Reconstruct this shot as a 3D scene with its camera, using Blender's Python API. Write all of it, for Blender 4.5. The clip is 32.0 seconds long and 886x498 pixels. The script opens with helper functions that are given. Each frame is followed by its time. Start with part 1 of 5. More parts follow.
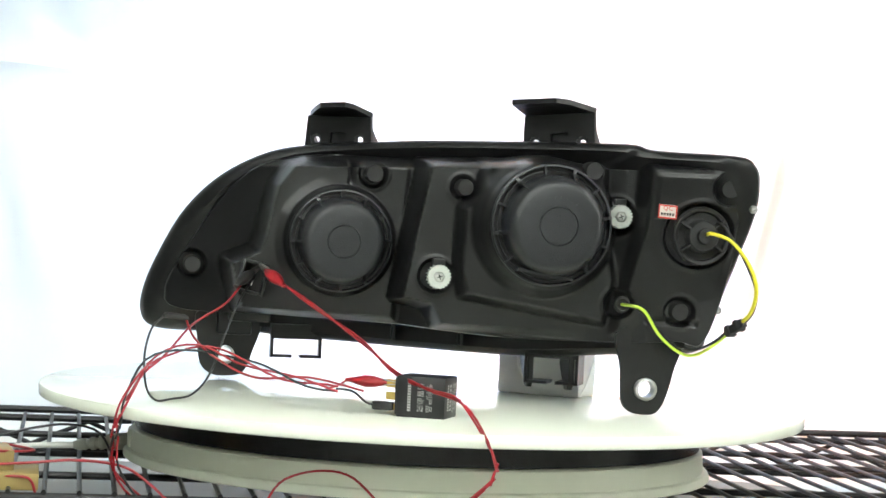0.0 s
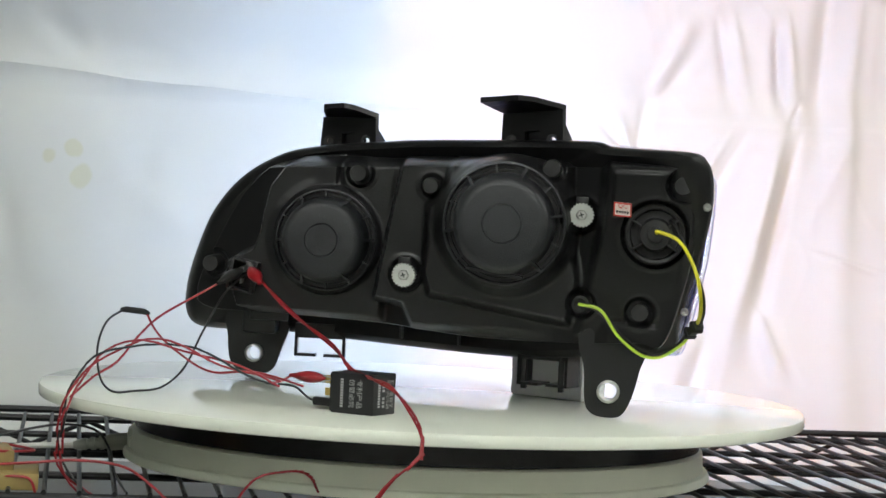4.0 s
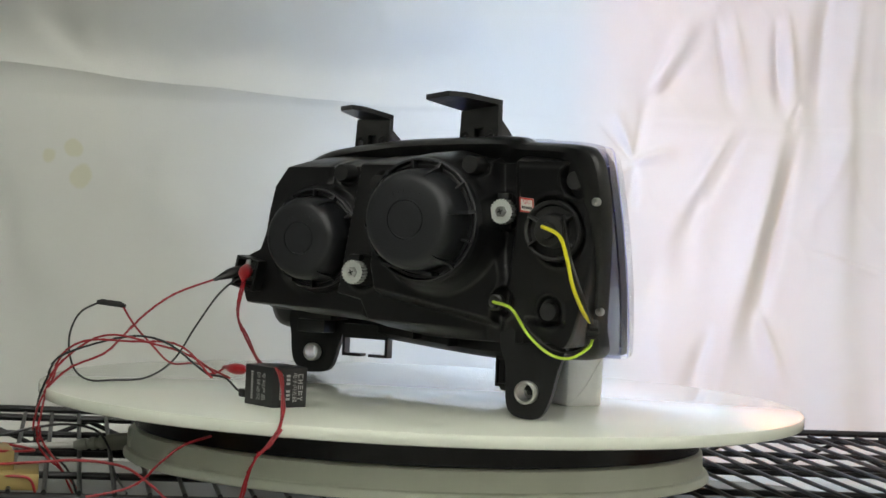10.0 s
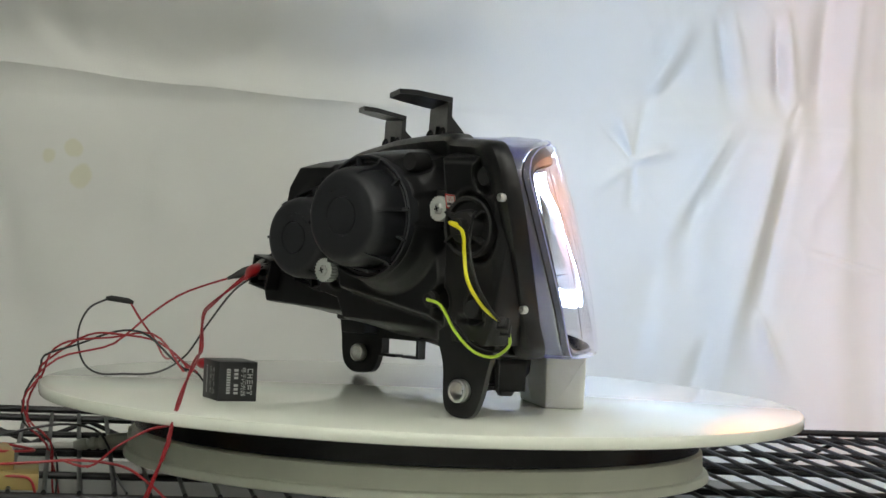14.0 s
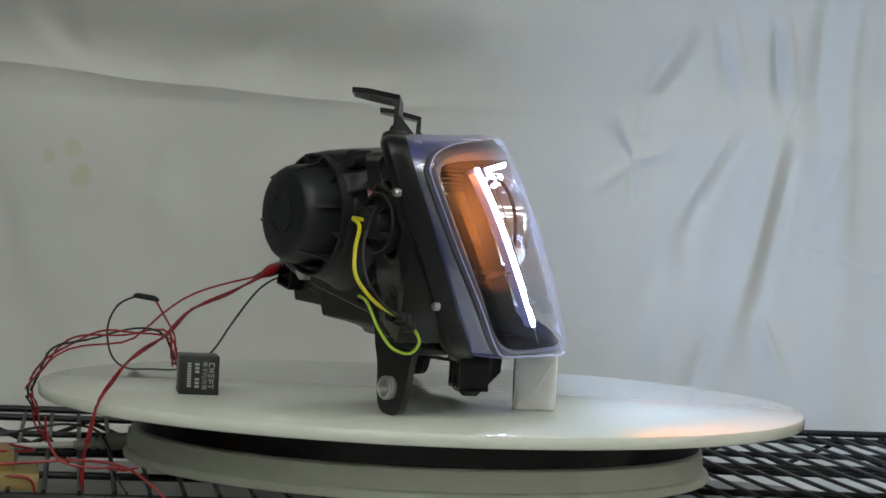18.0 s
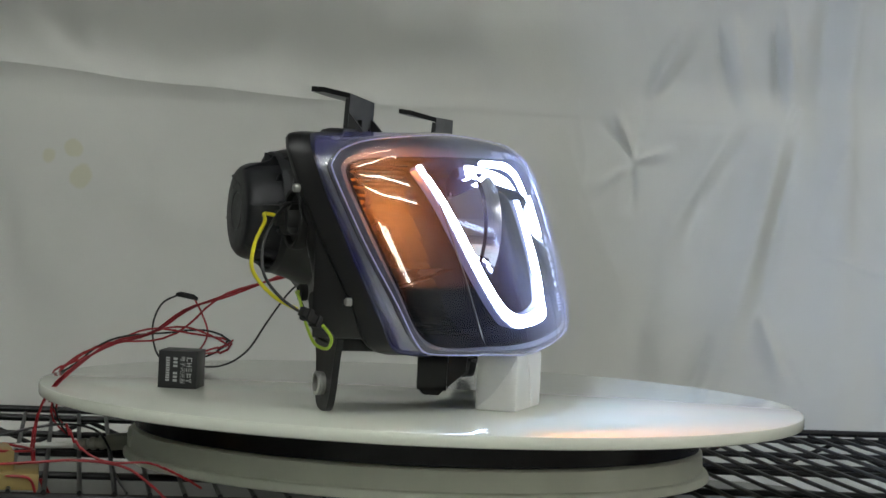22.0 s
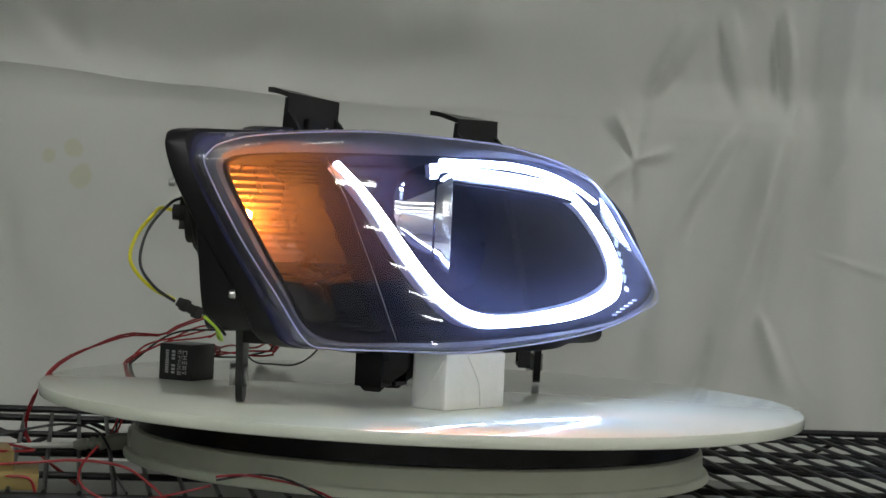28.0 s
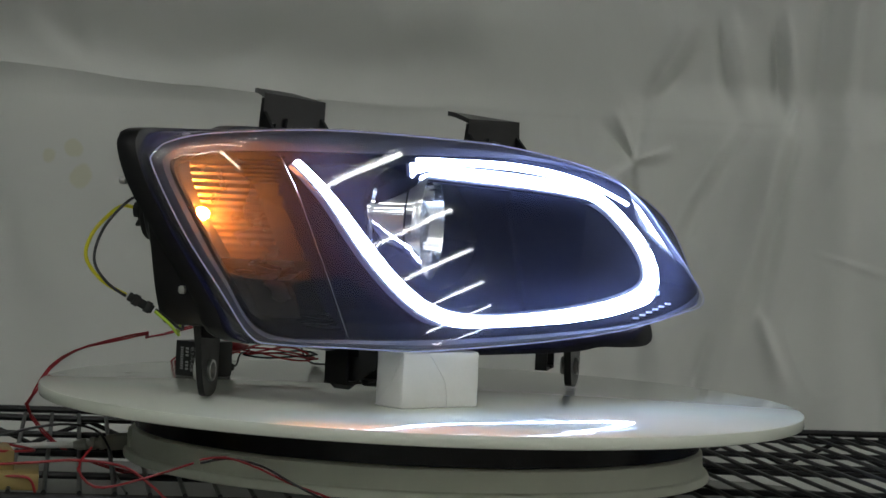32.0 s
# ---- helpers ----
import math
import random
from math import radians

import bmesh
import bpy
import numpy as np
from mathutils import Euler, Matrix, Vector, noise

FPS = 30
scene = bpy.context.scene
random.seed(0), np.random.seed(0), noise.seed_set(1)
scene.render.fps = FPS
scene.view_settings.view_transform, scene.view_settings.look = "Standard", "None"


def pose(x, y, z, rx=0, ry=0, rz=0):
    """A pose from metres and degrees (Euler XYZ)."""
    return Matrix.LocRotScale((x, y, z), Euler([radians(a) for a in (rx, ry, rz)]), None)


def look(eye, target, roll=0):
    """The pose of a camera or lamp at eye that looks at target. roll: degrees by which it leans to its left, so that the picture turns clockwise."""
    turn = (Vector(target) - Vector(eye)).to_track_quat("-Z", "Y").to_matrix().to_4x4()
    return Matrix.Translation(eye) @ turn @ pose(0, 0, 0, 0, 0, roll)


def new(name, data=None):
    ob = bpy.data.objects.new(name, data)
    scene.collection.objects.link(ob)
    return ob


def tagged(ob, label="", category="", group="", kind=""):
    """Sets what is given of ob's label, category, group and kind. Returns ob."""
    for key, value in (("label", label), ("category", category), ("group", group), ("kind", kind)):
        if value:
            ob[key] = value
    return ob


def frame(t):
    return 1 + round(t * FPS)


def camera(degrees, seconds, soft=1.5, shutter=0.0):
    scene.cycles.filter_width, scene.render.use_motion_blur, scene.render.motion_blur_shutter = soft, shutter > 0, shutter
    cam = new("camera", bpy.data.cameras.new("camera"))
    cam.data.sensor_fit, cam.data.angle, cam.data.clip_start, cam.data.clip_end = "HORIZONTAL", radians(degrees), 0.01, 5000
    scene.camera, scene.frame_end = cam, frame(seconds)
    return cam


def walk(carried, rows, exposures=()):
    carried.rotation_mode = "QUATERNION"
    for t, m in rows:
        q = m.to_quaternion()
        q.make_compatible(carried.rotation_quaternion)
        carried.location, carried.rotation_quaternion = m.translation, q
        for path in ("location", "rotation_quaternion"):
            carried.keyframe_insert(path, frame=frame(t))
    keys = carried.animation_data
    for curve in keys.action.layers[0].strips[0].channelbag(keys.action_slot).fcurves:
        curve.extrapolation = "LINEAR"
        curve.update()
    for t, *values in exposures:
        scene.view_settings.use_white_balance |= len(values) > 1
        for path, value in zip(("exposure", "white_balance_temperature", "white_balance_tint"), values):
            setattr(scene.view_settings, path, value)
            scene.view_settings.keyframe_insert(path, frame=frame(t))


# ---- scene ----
cam = camera(22.67, 32.0, soft=1.5)
EYE, AIM = (0.0, -1.7711, 0.1553), (0.0134, -0.0005, 0.1161)
walk(cam, [(0.0, look(EYE, AIM, 2.71)), (32.0, look(EYE, AIM, 2.71))],
     exposures=[(0.0, 1.82, 6250, 10), (0.3, 1.45, 6150, 10), (0.6, 1.0, 6100, 10), (1.0, 0.90, 6180, 14), (3.5, 0.92, 6250, 13), (6.0, 0.72, 6450, 13), (9.0, 0.66, 6500, 13), (13.0, 0.72, 6580, 14), (14.5, 0.60, 6450, 13), (16.5, 0.26, 6250, 13),
                (25.0, 0.20, 6220, 14), (28.0, 0.04, 6250, 13), (29.0, -0.08, 6250, 13), (31.0, -0.14, 6200, 13), (32.0, -0.40, 6200, 13)])

# turn of the turntable, clockwise from above: seconds, degrees
TURN = [(0, 0.0), (1, 3.44), (2, 6.85), (3, 10.25), (6, 20.7), (7, 24.1), (8, 27.65), (9, 31.2), (10, 34.75), (11, 38.3),
        (12, 41.9), (13, 45.4), (14, 48.95), (17, 59.9), (18, 63.53), (19, 67.1), (20, 70.7), (21, 74.3), (22, 77.9),
        (23, 81.5), (24, 85.1), (25, 88.65), (28, 99.4), (29, 103.0), (30, 106.4), (31, 109.65), (32, 111.4)]

# ---- world and light ----
world = bpy.data.worlds.new("world")
scene.world = world
world.use_nodes = True
world.node_tree.nodes["Background"].inputs[0].default_value = (0.75, 0.8, 0.72, 1)
world.node_tree.nodes["Background"].inputs[1].default_value = 0.02


# ---- materials ----
def mat(name, base, rough=0.5, metal=0.0, vary=0.12, scale=60.0, bump=0.0, bump_scale=200.0, spec=0.5, coat=0.0):
    """A painted or moulded surface: colour varied at two scales, with a fine relief."""
    m = bpy.data.materials.new(name)
    m.use_nodes = True
    nt = m.node_tree
    b = nt.nodes["Principled BSDF"]
    b.inputs["Roughness"].default_value = rough
    b.inputs["Metallic"].default_value = metal
    b.inputs["Specular IOR Level"].default_value = spec
    b.inputs["Coat Weight"].default_value = coat
    tc = nt.nodes.new("ShaderNodeTexCoord")
    n1, n2 = nt.nodes.new("ShaderNodeTexNoise"), nt.nodes.new("ShaderNodeTexNoise")
    n1.inputs["Scale"].default_value, n2.inputs["Scale"].default_value = scale, scale * 0.13
    n1.inputs["Detail"].default_value = 4
    add = nt.nodes.new("ShaderNodeMath")
    ramp = nt.nodes.new("ShaderNodeMapRange")
    ramp.inputs[1].default_value, ramp.inputs[2].default_value = 0.6, 1.4
    ramp.inputs[3].default_value, ramp.inputs[4].default_value = 1 - vary, 1 + vary
    mul = nt.nodes.new("ShaderNodeVectorMath")
    mul.operation = "SCALE"
    mul.inputs[0].default_value = base[:3]
    for n in (n1, n2):
        nt.links.new(tc.outputs["Object"], n.inputs["Vector"])
    nt.links.new(n1.outputs["Fac"], add.inputs[0])
    nt.links.new(n2.outputs["Fac"], add.inputs[1])
    nt.links.new(add.outputs[0], ramp.inputs[0])
    nt.links.new(ramp.outputs[0], mul.inputs["Scale"])
    nt.links.new(mul.outputs[0], b.inputs["Base Color"])
    rr = nt.nodes.new("ShaderNodeMapRange")
    rr.inputs[1].default_value, rr.inputs[2].default_value = 0.6, 1.4
    rr.inputs[3].default_value, rr.inputs[4].default_value = max(0.02, rough * 0.8), min(1, rough * 1.2)
    nt.links.new(add.outputs[0], rr.inputs[0])
    nt.links.new(rr.outputs[0], b.inputs["Roughness"])
    if bump:
        n3, bp = nt.nodes.new("ShaderNodeTexNoise"), nt.nodes.new("ShaderNodeBump")
        n3.inputs["Scale"].default_value = bump_scale
        n3.inputs["Detail"].default_value = 3
        bp.inputs["Strength"].default_value, bp.inputs["Distance"].default_value = bump, 0.001
        nt.links.new(tc.outputs["Object"], n3.inputs["Vector"])
        nt.links.new(n3.outputs["Fac"], bp.inputs["Height"])
        nt.links.new(bp.outputs[0], b.inputs["Normal"])
    return m


def glow(name, colour, strength, body=0.8):
    m = bpy.data.materials.new(name)
    m.use_nodes = True
    b = m.node_tree.nodes["Principled BSDF"]
    b.inputs["Base Color"].default_value = (body, body, body, 1)
    b.inputs["Emission Color"].default_value = (*colour, 1)
    b.inputs["Emission Strength"].default_value = strength
    return m


def clear(name, tint, gloss=1.0, rough=0.02, ior=1.5):
    """A thin clear pane: it lets light straight through and mirrors more towards grazing, alike from both sides."""
    m = bpy.data.materials.new(name)
    m.use_nodes = True
    nt = m.node_tree
    nt.nodes.remove(nt.nodes["Principled BSDF"])
    tr, gl = nt.nodes.new("ShaderNodeBsdfTransparent"), nt.nodes.new("ShaderNodeBsdfGlossy")
    lw, mx = nt.nodes.new("ShaderNodeLayerWeight"), nt.nodes.new("ShaderNodeMixShader")
    pw, fr = nt.nodes.new("ShaderNodeMath"), nt.nodes.new("ShaderNodeMath")
    f0 = 1.8 * ((ior - 1) / (ior + 1)) ** 2  # both faces of the pane
    lw.inputs["Blend"].default_value = 0.5
    pw.operation, fr.operation = "POWER", "MULTIPLY_ADD"
    pw.inputs[1].default_value = 5.0
    fr.inputs[1].default_value, fr.inputs[2].default_value = 1 - f0, f0
    nt.links.new(lw.outputs["Facing"], pw.inputs[0])
    nt.links.new(pw.outputs[0], fr.inputs[0])
    tr.inputs[0].default_value = (*tint, 1)
    gl.inputs[0].default_value = (gloss, gloss, gloss, 1)
    gl.inputs["Roughness"].default_value = rough
    nt.links.new(fr.outputs[0], mx.inputs[0])
    nt.links.new(tr.outputs[0], mx.inputs[1])
    nt.links.new(gl.outputs[0], mx.inputs[2])
    nt.links.new(mx.outputs[0], nt.nodes["Material Output"].inputs[0])
    return m


BLACK = mat("black_plastic", (0.008, 0.008, 0.0085), 0.34, vary=0.25, scale=90, bump=0.16, bump_scale=900, spec=0.5)
BLACK_CAP = mat("black_cap_plastic", (0.017, 0.018, 0.0205), 0.38, vary=0.15, scale=160, bump=0.28, bump_scale=1100)
RUBBER = mat("black_rubber", (0.012, 0.012, 0.012), 0.6, vary=0.2)
BEZEL = mat("bezel_black", (0.0034, 0.0036, 0.0054), 0.42, vary=0.15, spec=0.0)
FROST = mat("frosted_edge", (0.075, 0.078, 0.120), 0.4, vary=0.2, scale=500, bump=0.8, bump_scale=900)
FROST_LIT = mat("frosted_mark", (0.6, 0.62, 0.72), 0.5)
EDGE_GLINT = mat("edge_glint", (0.50, 0.52, 0.85), 0.30)
CLEAR_LENS = clear("projector_glass", (0.9, 0.92, 0.95), 1.0, 0.0, 1.6)
AMBER_GLASS = clear("amber_glass", (1.0, 0.80, 0.45), 0.6, 0.02)
CHROME = mat("chrome", (0.85, 0.85, 0.87), 0.06, 1.0, vary=0.03)
BOWL = mat("bowl_chrome", (0.92, 0.92, 0.94), 0.16, 1.0, vary=0.03)
ZINC = mat("zinc", (0.6, 0.6, 0.58), 0.36, 1.0, vary=0.15, scale=300)
NYLON = mat("white_nylon", (0.50, 0.52, 0.49), 0.45, vary=0.08)
LENS = clear("lens_clear", (0.97, 0.975, 0.985))
SMOKE = mat("dark_reflector", (0.014, 0.0105, 0.008), 0.30, 0.0, vary=0.1, spec=0.4)
SKIRT = clear("lens_side", (0.94, 0.945, 1.0))


def hazed(m, colour, amount):
    """Mixes some light-scattering haze into a clear pane."""
    nt = m.node_tree
    out = nt.nodes["Material Output"]
    src = out.inputs[0].links[0].from_socket
    tl, mx = nt.nodes.new("ShaderNodeBsdfTranslucent"), nt.nodes.new("ShaderNodeMixShader")
    tl.inputs[0].default_value = (*colour, 1)
    mx.inputs[0].default_value = amount
    nt.links.new(src, mx.inputs[1])
    nt.links.new(tl.outputs[0], mx.inputs[2])
    nt.links.new(mx.outputs[0], out.inputs[0])


# violet-blue light piped by the lens edge is put into this haze colour
hazed(SKIRT, (0.20, 0.21, 1.0), 0.26)
# faint blue haze put in for the glow round the lit strip
hazed(LENS, (0.50, 0.53, 1.0), 0.009)
SATIN = mat("satin_silver", (0.46, 0.46, 0.48), 0.26, 0.85, vary=0.1, scale=20)
LED = glow("led_white", (0.53, 0.69, 1.0), 86.0, 0.03)
LED_HALO = glow("led_halo", (0.42, 0.48, 1.0), 0.16, 0.05)
AMBER = glow("amber_bulb", (1.0, 0.28, 0.030), 6500.0)
DISC = mat("white_disc", (0.86, 0.89, 0.78), 0.065, vary=0.008, scale=30, spec=0.34)
BAND = mat("black_band", (0.008, 0.008, 0.009), 0.21, vary=0.3, scale=40)
BASE = mat("base_plastic", (0.80, 0.82, 0.70), 0.4, vary=0.06, scale=25)


def stained(m, spots, tint):
    """Adds a few round faded stains (x, z, radius) to a cloth material."""
    nt = m.node_tree
    b = nt.nodes["Principled BSDF"]
    src = b.inputs["Base Color"].links[0].from_socket
    tc = nt.nodes.new("ShaderNodeTexCoord")
    n = nt.nodes.new("ShaderNodeTexNoise")
    n.inputs["Scale"].default_value = 45
    nt.links.new(tc.outputs["Object"], n.inputs["Vector"])
    for x, z, r in spots:
        sub, ln, mr, mx = nt.nodes.new("ShaderNodeVectorMath"), nt.nodes.new("ShaderNodeVectorMath"), nt.nodes.new("ShaderNodeMapRange"), nt.nodes.new("ShaderNodeMix")
        sub.operation, ln.operation, mx.data_type = "MULTIPLY_ADD", "LENGTH", "RGBA"
        sub.inputs[1].default_value, sub.inputs[2].default_value = (1, 0, 1), (-x, 0, -z)
        nt.links.new(tc.outputs["Object"], sub.inputs[0])
        nt.links.new(sub.outputs[0], ln.inputs[0])
        wob = nt.nodes.new("ShaderNodeMath")
        wob.operation = "MULTIPLY_ADD"
        wob.inputs[1].default_value = 0.010
        nt.links.new(n.outputs["Fac"], wob.inputs[0])
        nt.links.new(ln.outputs["Value"], wob.inputs[2])
        mr.inputs[1].default_value, mr.inputs[2].default_value = r + 0.006, r + 0.003
        mr.inputs[3].default_value, mr.inputs[4].default_value = 0.0, 0.45
        nt.links.new(wob.outputs[0], mr.inputs[0])
        nt.links.new(mr.outputs[0], mx.inputs[0])
        nt.links.new(src, mx.inputs[6])
        mx.inputs[7].default_value = (*tint, 1)
        src = mx.outputs[2]
    nt.links.new(src, b.inputs["Base Color"])
    return m


DROP = stained(mat("backdrop_cloth", (0.645, 0.645, 0.61), 0.9, vary=0.03, scale=9, bump=0.15, bump_scale=700), ((-0.4086, 0.183, 0.007), (-0.3827, 0.192, 0.010), (-0.3735, 0.163, 0.013)), (0.57, 0.55, 0.33))
WIRE_ROD = mat("black_rod", (0.008, 0.008, 0.0085), 0.42, 0.0, vary=0.3, spec=0.35)
RED = mat("red_pvc", (0.31, 0.010, 0.016), 0.36, vary=0.15)
BLK_WIRE = mat("black_pvc", (0.012, 0.012, 0.012), 0.36, vary=0.2)
YELLOW = mat("yellow_pvc", (0.75, 0.68, 0.02), 0.36, vary=0.1)
LIME = mat("lime_pvc", (0.50, 0.72, 0.06), 0.36, vary=0.1)
RELAY = mat("relay_black", (0.014, 0.014, 0.015), 0.4, vary=0.2)
PRINT = mat("white_print", (0.42, 0.42, 0.41), 0.6)
LINER = mat("grey_liner", (0.23, 0.23, 0.215), 0.9, vary=0.15, scale=14, bump=0.15, bump_scale=700)
PAPER = mat("white_paper", (0.86, 0.85, 0.82), 0.5, vary=0.06, scale=40, bump=0.4, bump_scale=120)
STICKER = mat("white_sticker", (0.75, 0.73, 0.68), 0.5)
STICKER_RED = mat("red_print", (0.6, 0.05, 0.04), 0.5)
WOOD = mat("yellow_wood", (0.30, 0.22, 0.075), 0.6, vary=0.25, scale=50)
BRASS = mat("brass", (0.7, 0.5, 0.15), 0.36, 1.0)
WHITE_PVC = mat("white_pvc", (0.72, 0.72, 0.68), 0.4)
PLUG = mat("grey_plug", (0.40, 0.40, 0.35), 0.45, vary=0.1)
DARK_WALL = mat("bounce_cut_wall", (0.15, 0.155, 0.145), 0.9, vary=0.08, scale=3)
WALL = mat("wall_paint", (0.55, 0.56, 0.52), 0.9, vary=0.05, scale=3)
FLOOR = mat("grey_floor", (0.25, 0.25, 0.24), 0.7, vary=0.1, scale=4)
TUBE = glow("tube_light", (0.99, 1.01, 0.935), 22.3)
DAYLIGHT = glow("lit_window_pane", (1.0, 0.96, 0.82), 15.0)


# ---- mesh helpers ----
def ob_from(name, bm, material, parent=None, label="", smooth=True):
    bmesh.ops.recalc_face_normals(bm, faces=bm.faces)
    me = bpy.data.meshes.new(name)
    bm.to_mesh(me)
    bm.free()
    me.materials.append(material)
    if smooth:
        me.shade_smooth()
        me.set_sharp_from_angle(angle=radians(38))
    ob = new(name, me)
    if parent:
        ob.parent = parent
    if label:
        ob["label"] = label
    return ob


def part(name, bm, material, parent, label="", smooth=True):
    return ob_from(name, bm, material, parent, label, smooth)


def thing(name, m, label, category, group=""):
    e = new(name)
    e.empty_display_size = 0.02
    e.matrix_basis = m
    return tagged(e, label, category, group)


def box(bm, cx, cy, cz, sx, sy, sz, bevel=0.0, m=None):
    r = bmesh.ops.create_cube(bm, size=1)
    vs = r["verts"]
    bmesh.ops.scale(bm, vec=(sx, sy, sz), verts=vs)
    if bevel:
        es = list({e for v in vs for e in v.link_edges})
        r = bmesh.ops.bevel(bm, geom=es, offset=bevel, segments=2, affect="EDGES", profile=0.5)
        vs = list({v for f in r["faces"] for v in f.verts} | {v for v in vs if v.is_valid})
    bmesh.ops.translate(bm, vec=(cx, cy, cz), verts=vs)
    if m is not None:
        bmesh.ops.transform(bm, matrix=m, verts=vs)
    return vs


def lathe(bm, profile, n=48, m=None, closed=False):
    """Turns (radius, height) points about z; m places the result."""
    rings = []
    for r, h in profile:
        if r < 1e-6:
            rings.append([bm.verts.new((0, 0, h))])
        else:
            rings.append([bm.verts.new((r * math.cos(2 * math.pi * i / n), r * math.sin(2 * math.pi * i / n), h)) for i in range(n)])
    pairs = list(zip(rings, rings[1:])) + ([(rings[-1], rings[0])] if closed else [])
    for a, b in pairs:
        for i in range(n):
            j = (i + 1) % n
            q = [a[i % len(a)], a[j % len(a)], b[j % len(b)], b[i % len(b)]]
            q = list(dict.fromkeys(q))
            if len(q) > 2:
                bm.faces.new(q)
    vs = [v for r in rings for v in r]
    if m is not None:
        bmesh.ops.transform(bm, matrix=m, verts=vs)
    return vs


def spline(pts, n, closed=False):
    """Catmull-Rom through the points, n evenly spaced samples."""
    P = [Vector(p) for p in pts]
    out, k = [], len(P)
    segs = k if closed else k - 1
    per = 16
    for i in range(segs):
        if closed:
            a, b, c, d = P[(i - 1) % k], P[i], P[(i + 1) % k], P[(i + 2) % k]
        else:
            a, b, c, d = P[max(i - 1, 0)], P[i], P[i + 1], P[min(i + 2, k - 1)]
        for s in range(per):
            t = s / per
            out.append(0.5 * ((2 * b) + (c - a) * t + (2 * a - 5 * b + 4 * c - d) * t * t + (3 * b - a - 3 * c + d) * t ** 3))
    out.append(P[0].copy() if closed else P[-1].copy())
    run = [0.0]
    for a, b in zip(out, out[1:]):
        run.append(run[-1] + (b - a).length)
    res, j = [], 0
    for i in range(n):
        want = run[-1] * i / (n if closed else n - 1)
        while j < len(run) - 2 and run[j + 1] < want:
            j += 1
        w = (want - run[j]) / max(run[j + 1] - run[j], 1e-9)
        res.append(out[j].lerp(out[j + 1], min(max(w, 0), 1)))
    return res


def tube(bm, pts, r, sides=8, caps=True, closed=False, flat=1.0):
    """A round rod along the points; r a number or one for each point."""
    k, rings = len(pts), []
    up = Vector((0, 0, 1))
    for i, p in enumerate(pts):
        a = pts[(i - 1) % k] if closed else pts[max(i - 1, 0)]
        b = pts[(i + 1) % k] if closed else pts[min(i + 1, k - 1)]
        d = (b - a).normalized()
        if abs(d.dot(up)) > 0.97:
            up = Vector((1, 0, 0))
        s = d.cross(up).normalized()
        u = s.cross(d).normalized()
        up = u
        rr = r[i] if isinstance(r, (list, tuple)) else r
        rings.append([bm.verts.new(p + s * rr * math.cos(2 * math.pi * j / sides) + u * flat * rr * math.sin(2 * math.pi * j / sides)) for j in range(sides)])
    for a, b in list(zip(rings, rings[1:])) + ([(rings[-1], rings[0])] if closed else []):
        for j in range(sides):
            bm.faces.new((a[j], a[(j + 1) % sides], b[(j + 1) % sides], b[j]))
    if caps and not closed:
        bm.faces.new(rings[0])
        bm.faces.new(rings[-1])


def extrude_outline(bm, pts, thick, m=None, bevel=0.0):
    """A plate with the outline pts (x, z) between y = 0 and y = thick."""
    a = [bm.verts.new((x, 0, z)) for x, z in pts]
    b = [bm.verts.new((x, thick, z)) for x, z in pts]
    n = len(pts)
    bm.faces.new(a)
    bm.faces.new(b[::-1])
    for i in range(n):
        bm.faces.new((a[i], b[i], b[(i + 1) % n], a[(i + 1) % n]))
    if m is not None:
        bmesh.ops.transform(bm, matrix=m, verts=a + b)
    return a + b


def step(a, b, x):
    t = min(max((x - a) / (b - a), 0), 1)
    return t * t * (3 - 2 * t)


def lerp_table(table, x):
    if x <= table[0][0]:
        return table[0][1]
    for (a, p), (b, q) in zip(table, table[1:]):
        if x <= b:
            t = (x - a) / (b - a)
            return p + (q - p) * t
    return table[-1][1]


def polar(outline, centre, n):
    """Radius of a closed star-shaped outline (x, z) about centre at n even angles."""
    mid = Vector((centre[0], centre[1], 0))
    dense = [p - mid for p in spline([(x, z, 0) for x, z in outline], 600, True)]
    ang = [math.atan2(p.y, p.x) for p in dense]
    out = []
    for i in range(n):
        a = -math.pi + 2 * math.pi * (i + 0.5) / n
        best = None
        for k in range(len(dense)):
            p, q = dense[k], dense[(k + 1) % len(dense)]
            d0 = (ang[k] - a + math.pi) % (2 * math.pi) - math.pi
            d1 = (ang[(k + 1) % len(dense)] - a + math.pi) % (2 * math.pi) - math.pi
            if d0 * d1 <= 0 and abs(d0) < 1 and abs(d1) < 1:
                w = abs(d0) / max(abs(d0) + abs(d1), 1e-9)
                r = p.lerp(q, w).length
                best = r if best is None else max(best, r)
        out.append((a, best if best else 0.01))
    return out


def polar_sheet(bm, radii, centre, rings, fn, m=None):
    """Rings s in (0..1] of an outline, each point at y = fn(x, z, s)."""
    n = len(radii)
    rows = []
    for s in rings:
        row = []
        for a, r in radii:
            x, z = centre[0] + s * r * math.cos(a), centre[1] + s * r * math.sin(a)
            row.append(bm.verts.new((x, fn(x, z, s), z)))
        rows.append(row)
    for a, b in zip(rows, rows[1:]):
        for i in range(n):
            bm.faces.new((a[i], a[(i + 1) % n], b[(i + 1) % n], b[i]))
    bm.faces.new(rows[0])
    vs = [v for r in rows for v in r]
    if m is not None:
        bmesh.ops.transform(bm, matrix=m, verts=vs)
    return rows


